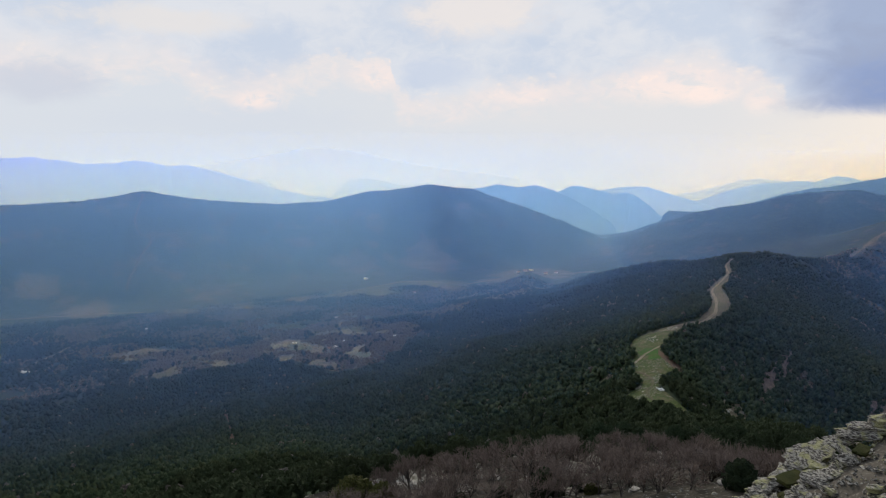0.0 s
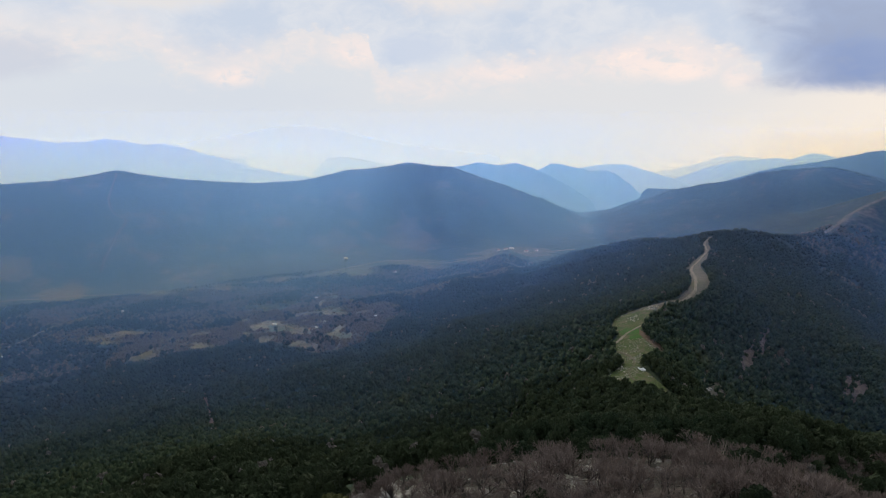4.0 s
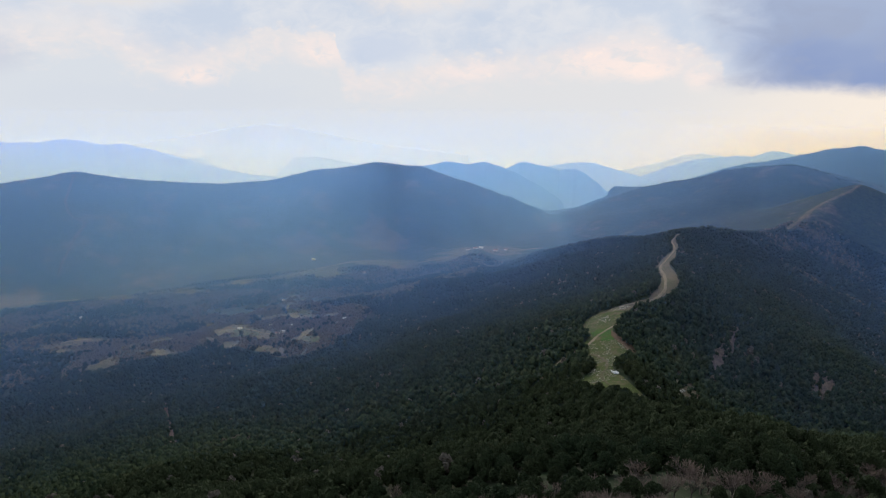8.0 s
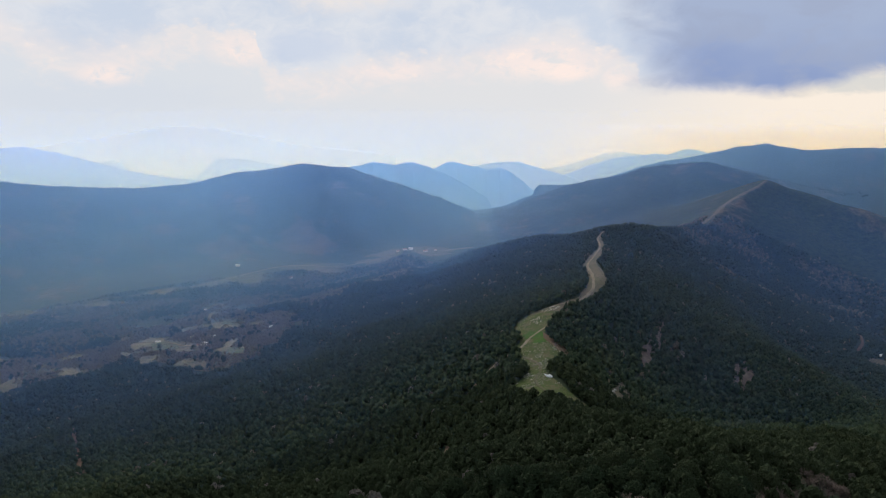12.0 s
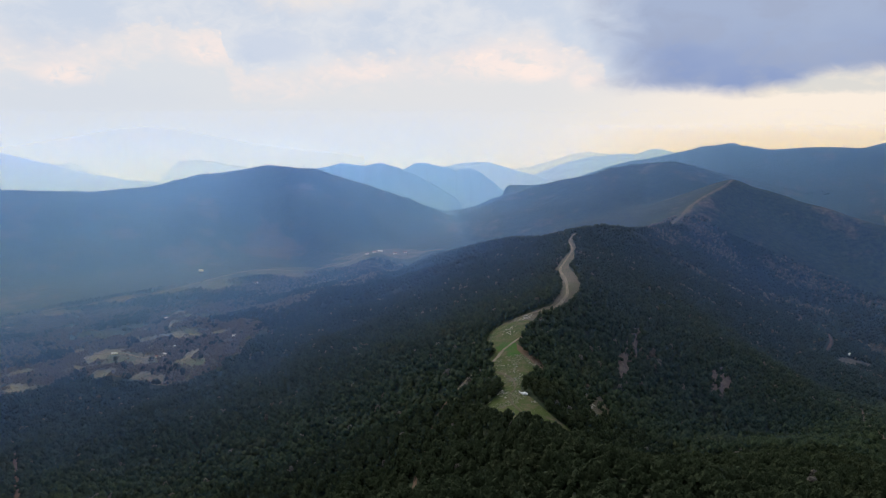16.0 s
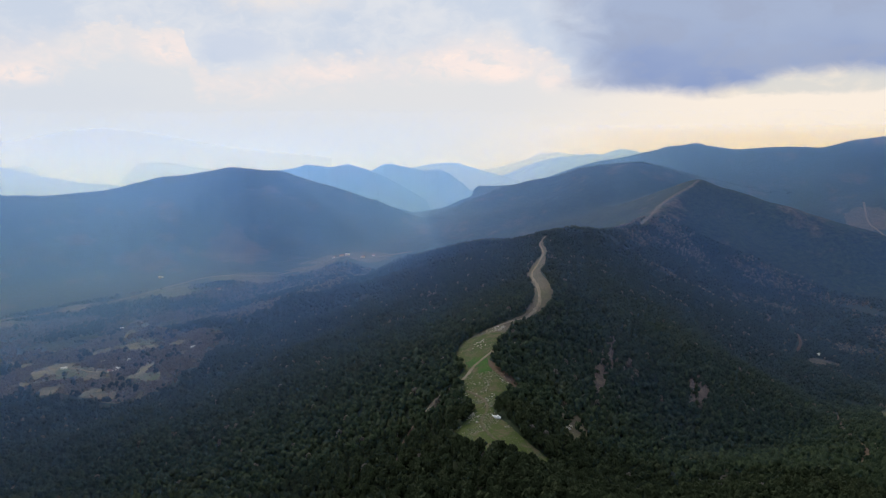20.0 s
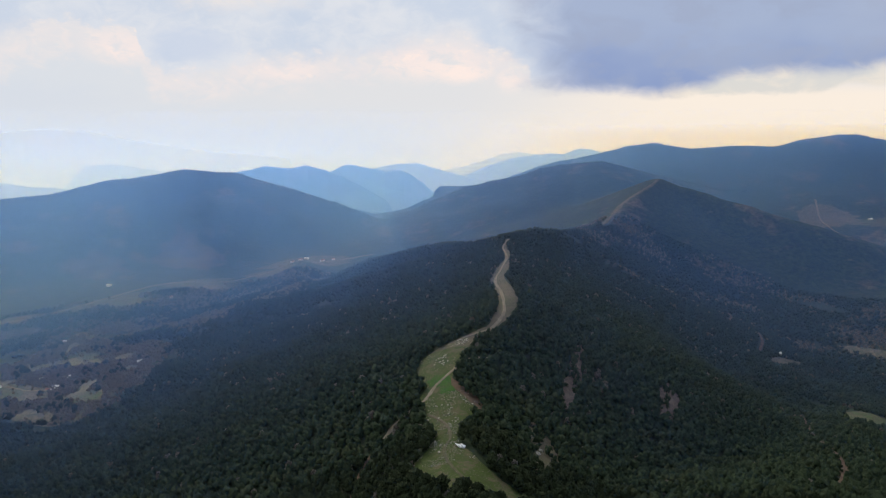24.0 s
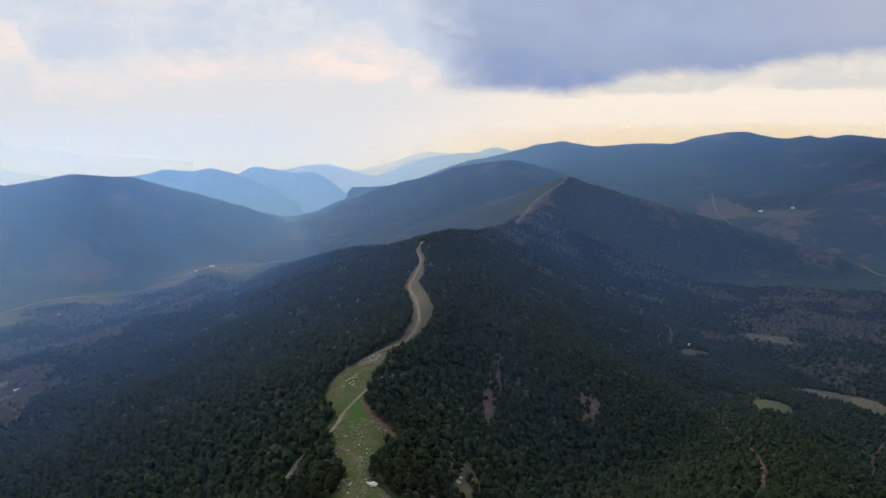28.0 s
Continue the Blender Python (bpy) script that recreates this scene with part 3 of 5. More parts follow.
def sheet(name, left, right, across, lift, mat, label, category):
    """A strip between two edges of equally many points, draped on the ground."""
    k = np.linspace(0, 1, across)[None, :, None]
    xy = left[:, None] * (1 - k) + right[:, None] * k
    edge = np.minimum(k[..., 0], 1 - k[..., 0]) * 2
    z = gz(xy[..., 0], xy[..., 1]) + lift * np.clip(0.15 + edge * 6, 0, 1)
    v = np.concatenate([xy, z[..., None]], -1)
    m, n = z.shape
    i, j = np.meshgrid(np.arange(m - 1), np.arange(n - 1), indexing="ij")
    f = np.stack([i * n + j, i * n + j + 1, (i + 1) * n + j + 1, (i + 1) * n + j], -1).reshape(-1, 4)
    nrm = np.cross(v[1, 0] - v[0, 0], v[0, 1] - v[0, 0])
    f = f if nrm[2] < 0 else f[:, ::-1]
    return tagged(new(name, mesh_of(name, v.reshape(-1, 3), f, [mat])), label, category, kind="structure")


def ribbon(name, pts, width, lift, mat, label, n=120, wob=0.25, seed=1, across=7):
    c = curve_through(pts, n)
    d = np.gradient(c, axis=0)
    d = np.stack([d[:, 1], -d[:, 0]], -1) / np.maximum(np.hypot(d[:, 0], d[:, 1]), 1e-6)[:, None]
    w = width if np.ndim(width) == 0 else np.interp(np.linspace(0, 1, n), np.linspace(0, 1, len(width)), width)
    s = np.arange(n) * 0.37
    wl = w / 2 * (1 + wob * 2 * fbm(s, s * 0 + seed, 3, seed))
    wr = w / 2 * (1 + wob * 2 * fbm(s, s * 0 + seed + 9, 3, seed + 5))
    return sheet(name, c - d * wl[:, None], c + d * wr[:, None], across, lift, mat, label, "track")


def patch(name, pts, lift, mat, label, category, rough=0.06, n=110, seed=1):
    """A field: a ring of points closed smoothly, draped on the ground from its edge to its middle."""
    p = curve_through(list(pts) + [pts[0]], n + 1)[:-1]
    m = p.mean(0)
    a = np.arange(n) * 0.31
    p = m + (p - m) * (1 + rough * 2 * fbm(np.cos(np.arange(n) / n * 6.283) * 4, np.sin(np.arange(n) / n * 6.283) * 4, 4, seed))[:, None]
    k = np.linspace(0, 1, 12)
    xy = m + (p - m)[None] * k[::-1][:, None, None]
    z = gz(xy[..., 0], xy[..., 1]) + lift * np.where(np.arange(12) == 0, 0.1, 1.0)[:, None]
    v = np.concatenate([xy, z[..., None]], -1)
    i, j = np.meshgrid(np.arange(11), np.arange(n), indexing="ij")
    f = np.stack([i * n + j, i * n + (j + 1) % n, (i + 1) * n + (j + 1) % n, (i + 1) * n + j], -1).reshape(-1, 4)
    area = np.sum(p[:, 0] * np.roll(p[:, 1], -1) - p[:, 1] * np.roll(p[:, 0], -1))
    f = f if area > 0 else f[:, ::-1]
    return tagged(new(name, mesh_of(name, v.reshape(-1, 3), f, [mat])), label, category, kind="structure")


# the firebreak on the crest: its western and eastern edge, from the meadow up to the top
BREAK_W = [(78, 352), (62, 366), (52, 386), (51, 404), (60, 413), (67, 424), (70, 438), (66, 453), (68, 462), (69, 476), (67, 490), (74, 507), (73, 530), (74, 548), (80, 569), (98, 585), (120, 598), (138, 612), (152, 630), (176, 692), (186, 730), (207, 850), (231, 912), (266, 990), (288, 1090), (316, 1168)]
BREAK_E = [(108, 352), (104, 364), (94, 376), (87, 390), (82, 404), (80, 414), (81, 425), (90, 434), (95, 449), (108, 463), (104, 475), (97, 488), (94, 505), (101, 526), (112, 552), (129, 584), (144, 605), (156, 613), (178, 648), (202, 700), (212, 750), (226, 845), (254, 918), (284, 1021), (303, 1110), (330, 1172)]
VALLEY = [(-690, 850), (-673, 919), (-627, 925), (-580, 922), (-560, 965), (-548, 1000), (-525, 1003), (-446, 980), (-401, 938), (-337, 885), (-312, 888), (-289, 898), (-268, 918), (-275, 964), (-251, 994), (-262, 1060), (-262, 1120), (-262, 1207), (-324, 1298), (-407, 1330),
          (-440, 1420), (-525, 1560), (-572, 1588), (-555, 1498), (-586, 1436), (-600, 1330), (-672, 1260), (-640, 1180), (-716, 1150), (-806, 1130), (-889, 1151), (-922, 1104), (-897, 1038), (-801, 1035), (-760, 960), (-742, 920)]
FIELDS = [
    ("green_field", FIELD, [(-543, 1134), (-549, 1192), (-505, 1160), (-470, 1120), (-462, 1060), (-489, 1066)]),
    ("fallow_field", PLOUGH, [(-470, 1128), (-440, 1104), (-420, 1085), (-409, 1039), (-446, 1036), (-464, 1070)]),
    ("green_field", FIELD, [(-355, 961), (-359, 1006), (-336, 1017), (-300, 976), (-284, 944), (-306, 958), (-333, 950)]),
    ("green_field", FIELD, [(-520, 1312), (-501, 1325), (-464, 1330), (-438, 1300), (-477, 1306)]),
    ("green_field", FIELD, [(-458, 1290), (-418, 1263), (-404, 1281), (-440, 1316)]),
    ("green_field", FIELD, [(-277, 1096), (-259, 1088), (-267, 1115), (-285, 1124)]),
    ("fallow_field", PLOUGH, [(-409, 946), (-393, 961), (-353, 937), (-347, 905), (-386, 921)]),
    ("green_field", FIELD, [(-532, 1491), (-508, 1522), (-525, 1545), (-546, 1516)]),
    ("green_field", FIELD, [(-720, 1036), (-700, 1062), (-648, 1004), (-666, 970)]),
    ("fallow_field", PLOUGH, [(-700, 905), (-680, 944), (-650, 924), (-660, 880)]),
    ("fallow_field", PLOUGH, [(-930, 1060), (-870, 1130), (-800, 1150), (-800, 1120), (-860, 1060)]),
    ("fallow_field", PLOUGH, [(-1510, 1640), (-1430, 1710), (-1325, 1590), (-1386, 1520)]),
    ("fallow_field", PLOUGH, [(-1760, 1725), (-1672, 1790), (-1590, 1690), (-1663, 1620)]),
    ("fallow_field", PLOUGH, [(-240, 2190), (-117, 2330), (40, 2340), (60, 2230), (-60, 2140)]),
    ("green_field", FIELD, [(-760, 1830), (-690, 1890), (-560, 1990), (-530, 1950), (-680, 1840)]),
    ("green_field", FIELD, [(-500, 2030), (-430, 2110), (-300, 2090), (-320, 2030)]),
    ("green_field", FIELD, [(-1190, 1630), (-1120, 1670), (-1040, 1640), (-1100, 1590)]),
    ("fallow_field", PLOUGH, [(-1010, 1700), (-930, 1745), (-850, 1720), (-920, 1670)]),
    ("fallow_field", PLOUGH, [(-880, 1790), (-810, 1840), (-740, 1850), (-790, 1780)]),
    ("green_field", FIELD, [(-620, 1880), (-560, 1930), (-470, 1900), (-540, 1840)]),
    ("fallow_field", PLOUGH, [(-420, 2010), (-340, 2035), (-250, 1990), (-340, 1960)]),
    ("fallow_field", PLOUGH, [(-280, 2110), (-200, 2150), (-110, 2110), (-200, 2070)]),
    ("green_field", FIELD, [(568, 650), (610, 708), (660, 736), (684, 713), (656, 676), (600, 640)]),
    ("fallow_field", PLOUGH, [(815, 850), (868, 830), (905, 770), (895, 700), (865, 690), (862, 770), (810, 830)]),
    ("fallow_field", PLOUGH, [(985, 1130), (1051, 1060), (1010, 1010), (970, 1070)]),
    ("fallow_field", PLOUGH, [(1948, 2447), (2061, 2476), (2115, 2396), (2103, 2281), (1980, 2271), (1890, 2301)]),
    ("green_field", FIELD, [(2032, 2298), (2149, 2235), (2321, 2142), (2207, 2117), (2050, 2222)]),
    ("fallow_field", PLOUGH, [(1950, 2050), (1999, 1990), (2010, 1900), (1960, 1860), (1925, 1950)]),
    ("green_field", FIELD, [(1880, 1780), (1957, 1790), (1940, 1650), (1870, 1560), (1840, 1660)]),
    ("fallow_field", PLOUGH, [(725, 981), (772, 1017), (823, 1017), (804, 1001), (722, 959)]),
]
SCREES = [
    [(256, 660), (240, 640), (224, 612), (206, 578), (192, 556), (188, 536), (182, 512), (190, 516), (202, 542), (214, 562), (222, 580), (232, 606), (248, 640)],
    [(342, 642), (318, 616), (302, 590), (288, 556), (300, 560), (318, 580), (332, 602), (336, 618)],
    [(136, 464), (148, 464), (148, 445), (145, 429), (136, 412), (120, 392), (122, 408), (130, 436)],
    [(606, 1256), (614, 1240), (590, 1215), (584, 1225)],
    [(430, 740), (446, 742), (430, 700), (416, 690)],
]
LEAFLESS_WOODS = [
    [(-599, 2289), (-579, 2388), (-545, 2497), (-499, 2488), (-430, 2404), (-349, 2291), (-420, 2217)],
    [(-891, 2290), (-805, 2351), (-714, 2331), (-649, 2239), (-737, 2194)],
    [(-1120, 2420), (-1040, 2440), (-980, 2400), (-1050, 2370)],
]
TRACKS = [
    ("dirt_track", [(139, 560), (118, 546), (101, 527), (90, 513), (81, 503), (75, 492), (68, 484), (58, 479), (48, 468), (40, 455)], 3.6, TRACK, "rutted beige dirt track crossing the grassy clearing"),
    ("forest_track", [(40, 458), (25, 425), (15, 369), (7, 319), (4, 244)], 2.0, SOIL, "brown dirt track through the pines"),
    ("firebreak_track", [(116, 590), (140, 606), (154, 622), (174, 662), (186, 705), (198, 760), (214, 846), (240, 914), (272, 1000), (294, 1100), (322, 1168)], (2.5, 3, 4, 3.5, 4, 3.5, 4.5, 4, 4), TRACK, "bare brown wheel track along the firebreak"),
    ("footpath", [(70, 464), (76, 448), (78, 434), (76, 420), (71, 410), (70, 394), (72, 378), (76, 362)], 2.2, DRY, "trodden stony path through the clearing"),
    ("valley_road", [(-1700, 1400), (-1517, 1477), (-1404, 1556), (-1274, 1629), (-1058, 1704), (-939, 1766), (-802, 1799), (-711, 1858), (-595, 1983), (-459, 2082), (-295, 2061), (-100, 2200), (150, 2330)], 9, TRACK, "pale country road along the valley floor"),
    ("valley_track", [(-1018, 977), (-1060, 1116), (-1081, 1198), (-1083, 1291), (-1065, 1463), (-1067, 1656), (-1020, 1720)], 9, SCRUB, "brown farm track beside the valley woods"),
    ("hill_firebreak", [(-1744, 2392), (-1700, 2300), (-1654, 2203), (-1586, 2126), (-1519, 2102), (-1485, 1982), (-1416, 1799)], 8, SOIL, "bare firebreak strip up the hazy hillside"),
    ("cone_firebreak", [(1188, 2226), (1120, 2146), (1012, 2044), (922, 1962), (866, 1886), (812, 1816), (770, 1765)], (9, 14, 20, 22, 18, 10, 6), DRY, "bare firebreak strip up the conical hill"),
    ("forest_road", [(575, 735), (559, 707), (520, 655), (488, 615), (430, 530), (403, 488), (351, 432), (298, 384), (250, 350)], 5, SOIL, "dirt forest road down the wooded slope"),
    ("forest_road", [(800, 660), (764, 643), (690, 600), (631, 556), (580, 520), (533, 491)], 4.5, SOIL, "dirt forest road down the wooded slope"),
    ("terrace_track", [(-640, 1130), (-600, 1180), (-540, 1175), (-470, 1110), (-420, 1090), (-370, 1110), (-312, 1150)], 4, TRACK, "farm track between the valley fields"),
    ("terrace_track", [(-415, 1091), (-400, 1030), (-420, 980), (-470, 1000)], 4, TRACK, "farm track between the valley fields"),
    ("forest_track", [(-403, 652), (-362, 587), (-325, 528), (-294, 481), (-262, 436)], 4, SOIL, "brown dirt track through the pines"),
    ("terrace_track", [(-740, 1322), (-715, 1306), (-690, 1288), (-659, 1251), (-639, 1218), (-634, 1190)], 5, TRACK, "pale farm track curving round a knoll"),
    ("valley_track", [(2100, 2520), (1985, 2330), (1960, 2150), (1995, 1960), (1957, 1795), (1808, 1434)], 9, TRACK, "pale country road through the eastern valley"),
    ("forest_track", [(887, 1338), (870, 1290), (794, 1194)], 5, SOIL, "brown dirt track through the pines"),
    ("forest_track", [(863, 1191), (794, 1088), (735, 1017)], 5, SOIL, "brown dirt track through the pines"),
    ("terrace_track", [(-618, 1290), (-630, 1318), (-637, 1345)], 5, TRACK, "pale farm track curving round a knoll"),
]


def build_land():
    n = 260
    w, e = curve_through(BREAK_W, n), curve_through(BREAK_E, n)
    s = np.arange(n) * 0.45
    rag = lambda seed: (1.6 * fbm(s, s * 0, 4, seed))[:, None] * np.array([1.0, 0.2])
    w, e = w + rag(21), e + rag(22)
    cut = 150
    sheet("meadow", w[:cut + 1], e[:cut + 1], 22, 0.30, GRASS, "grassy clearing on the crest strewn with stones", "meadow")
    sheet("firebreak", w[cut:], e[cut:], 16, 0.30, DRY, "dry grassy firebreak winding along the crest", "firebreak")
    patch("bare_soil", [(93, 512), (97, 500), (102, 487), (107, 478), (109, 466), (105, 458), (99, 468), (95, 480), (91, 496)], 0.42, SOIL, "bare reddish soil at the edge of the clearing", "soil", seed=4)
    patch("lush_grass", [(77, 518), (84, 524), (92, 516), (94, 500), (95, 488), (88, 482), (82, 488), (84, 498), (78, 506)], 0.40, LUSH, "bright green grass beside the dirt track", "grass", 0.16, seed=5)
    for k, (name, pts, width, mat, label) in enumerate(TRACKS):
        ribbon(name, pts, width, 0.5 if pts[0][1] < 800 else 1.2, mat, label, n=170, seed=k + 2)
    for k, (name, mat, pts) in enumerate(FIELDS):
        patch(name, pts, 0.9, mat, ("small green pasture among hedges and bare trees" if mat is FIELD else "pale fallow field on the valley floor"), "field", 0.12, seed=30 + k)
    for k, pts in enumerate(SCREES):
        if k == 2:
            patch("dry_clearing", pts, 0.6, DRY, "dry grassy gap among the pines", "clearing", 0.12, seed=60 + k)
        else:
            patch("scree", pts, 0.6, SCREE, "bare eroded scree scar in the pine slope", "scree", 0.12, seed=60 + k)
    for k, pts in enumerate(LEAFLESS_WOODS):
        patch("leafless_wood", pts, 1.0, LEAFLESS, "leafless brown woodland patch on the hazy hillside", "woodland", 0.30, seed=90 + k)
    patch("valley_scrub", VALLEY, 0.45, SCRUB, "brown winter scrub in the valley clearing", "scrub", 0.03, n=160, seed=80)


build_land()

# ---- forest ----
def part(name, me, parent, label=""):
    ob = new(name, me)
    ob.parent = parent
    return tagged(ob, label)


def octa(rng):
    v = np.array([(1, 0, 0), (0, 1, 0), (-1, 0, 0), (0, -1, 0), (0, 0, 1), (0, 0, -1)], float) * (0.75 + 0.5 * rng.random((6, 1)))
    f = np.array([(0, 1, 4), (1, 2, 4), (2, 3, 4), (3, 0, 4), (1, 0, 5), (2, 1, 5), (3, 2, 5), (0, 3, 5)])
    return v, f


def tuft(rng, at, out, size, sides=5):
    """A spray of needles: an uneven fan round a raised tip."""
    out = out / np.linalg.norm(out)
    a = np.cross(out, (0.3, 0.5, 0.8))
    a /= np.linalg.norm(a)
    b = np.cross(out, a)
    ang = np.arange(sides) / sides * 6.283 + rng.random(sides) * 0.9
    rad = size * (0.55 + 0.9 * rng.random(sides))
    ring = at + (np.cos(ang) * rad)[:, None] * a + (np.sin(ang) * rad)[:, None] * b - out * (size * (0.1 + 0.7 * rng.random(sides)))[:, None]
    v = np.vstack([at + out * size * (0.45 + 0.4 * rng.random()), ring])
    f = np.array([(0, 1 + k, 1 + (k + 1) % sides) for k in range(sides)])
    return v, f


def gather(parts):
    vs, fs, n = [], [], 0
    for v, f in parts:
        vs.append(v), fs.append(f + n)
        n += len(v)
    return np.concatenate(vs), np.concatenate(fs)


def crown(rng, tufts, w=0.36, size=0.13, core=True, low=0.22, sides=5):
    """A pine crown of unit height: a dark core under uneven sprays, broad below and blunt on top."""
    parts = []
    lean = (rng.random(2) - 0.5) * 0.12
    if core:
        v, f = octa(rng)
        parts.append((v * np.array([w * 0.72, w * 0.72, 0.36]) + np.array([0, 0, low + 0.36]), f))
    for k in range(tufts):
        h = ((k + rng.random()) / tufts) ** 0.85
        prof = (1 - h ** 2.2) ** 0.6 * min(1.0, 0.45 + h * 3.0)
        a = k * 2.4 + rng.random() * 1.3
        r = w * prof * (0.70 + 0.5 * rng.random())
        at = np.array([math.cos(a) * r + lean[0] * h, math.sin(a) * r + lean[1] * h, low + (0.95 - low) * h])
        out = np.array([math.cos(a) * (0.35 + r), math.sin(a) * (0.35 + r), 0.30 + 0.9 * h])
        parts.append(tuft(rng, at, out, size * (0.75 + 0.6 * rng.random()), sides))
    return gather(parts)


def stick(p, q, r0, r1, sides=3):
    """A tapered limb from p to q."""
    d = q - p
    d = d / max(np.linalg.norm(d), 1e-6)
    a = np.cross(d, (0.2, 0.9, 0.4))
    a /= np.linalg.norm(a)
    b = np.cross(d, a)
    ang = np.arange(sides) / sides * 6.283
    ring = np.cos(ang)[:, None] * a + np.sin(ang)[:, None] * b
    v = np.vstack([p + ring * r0, q + ring * r1])
    f = []
    for k in range(sides):
        n = (k + 1) % sides
        f += [(k, n, sides + n), (k, sides + n, sides + k)]
    return v, np.array(f)


def scatter(templates, x, y, z, size, rng):
    """All trees of a stand, joined into one array of corners and faces."""
    vs, fs, n = [], [], 0
    pick = rng.integers(0, len(templates), len(x))
    for k, (v, f) in enumerate(templates):
        m = pick == k
        c = int(m.sum())
        if not c:
            continue
        a = rng.random(c) * 6.283
        s = size[m]
        fat = s * (0.85 + 0.35 * rng.random(c))
        ca, sa = np.cos(a) * fat, np.sin(a) * fat
        out = np.empty((c, len(v), 3), np.float32)
        out[:, :, 0] = x[m][:, None] + ca[:, None] * v[:, 0] - sa[:, None] * v[:, 1]
        out[:, :, 1] = y[m][:, None] + sa[:, None] * v[:, 0] + ca[:, None] * v[:, 1]
        out[:, :, 2] = z[m][:, None] + s[:, None] * v[:, 2]
        vs.append(out.reshape(-1, 3))
        fs.append((f[None] + (np.arange(c) * len(v))[:, None, None] + n).reshape(-1, 3))
        n += c * len(v)
    return np.concatenate(vs), np.concatenate(fs)


def spread(x0, x1, y0, y1, step, rng):
    """Trees on a loose grid."""
    gx, gy = np.meshgrid(np.arange(x0, x1, step), np.arange(y0, y1, step))
    return (gx + (rng.random(gx.shape) - 0.5) * step * 1.1).ravel(), (gy + (rng.random(gx.shape) - 0.5) * step * 1.1).ravel()


BARE_BELT = [(6, 88), (40, 82), (74, 98), (98, 140), (150, 200), (140, 206), (84, 142), (58, 112), (20, 106), (4, 100)]
BREAK_RING = BREAK_W + BREAK_E[::-1]


def open_land(x, y):
    """True where no forest tree stands: the firebreak, fields, tracks, screes and the bare summit."""
    jx, jy = x + 5 * fbm(x / 14, y / 14, 2, 7), y + 5 * fbm(x / 14, y / 14, 2, 8)
    o = inside(x, y, BREAK_RING) | inside(x + 46 * fbm(x / 60, y / 60, 3, 17), y + 46 * fbm(x / 60, y / 60, 3, 18), VALLEY) | inside(jx, jy, BARE_ZONE)
    for name, mat, pts in FIELDS:
        o |= inside(jx, jy, pts)
    o |= (np.abs(x - 81) < 5) & (y > 392) & (y < 412)
    thin = hashed(np.floor(x * 7), np.floor(y * 7), 9) > 0.28
    for pts in SCREES:
        o |= inside(x, y, pts) & thin
    for name, pts, width, mat, label in TRACKS:
        w = (max(width) if np.ndim(width) else width) * 0.5 + (0.3 if pts[0][1] < 800 else 3)
        o |= along(x, y, [(a, b, 0) for a, b in pts], 1, 1, 1e9, 0)[1] < w
    return o


def in_view(x, y, lo=-45, hi=58):
    a = np.degrees(np.arctan2(x - 15, y + 120))
    return (a > lo) & (a < hi)


def stuff(name, arrays, mat, label, category, smooth=False):
    v, f = arrays
    return tagged(new(name, mesh_of(name, v, f, [mat], smooth=smooth)), label, category, kind="stuff")


def pine_kind(rng):
    """One pine of unit height for close view: trunk with limbs, and crown."""
    top = np.array([(rng.random() - 0.5) * 0.08, (rng.random() - 0.5) * 0.08, 0.93])
    mid = top * 0.5 + np.array([(rng.random() - 0.5) * 0.04, (rng.random() - 0.5) * 0.04, 0])
    wood = [stick(np.zeros(3), mid, 0.026, 0.019, 6), stick(mid, top, 0.019, 0.006, 5)]
    for k in range(11):
        h = 0.26 + 0.06 * k
        a = k * 2.4 + rng.random()
        r = 0.30 * (1 - (h - 0.2) ** 2)
        wood.append(stick(mid * (h / 0.5) if h < 0.5 else mid + (top - mid) * ((h - 0.5) / 0.43), np.array([math.cos(a) * r, math.sin(a) * r, h + 0.07]), 0.009, 0.003, 3))
    v, f = gather(wood)
    trunk = mesh_of("trunk", v, f, [BARK])
    v, f = crown(rng, 150, 0.32, 0.075, sides=5)
    return trunk, mesh_of("crown", v, f, [PINE], smooth=False)


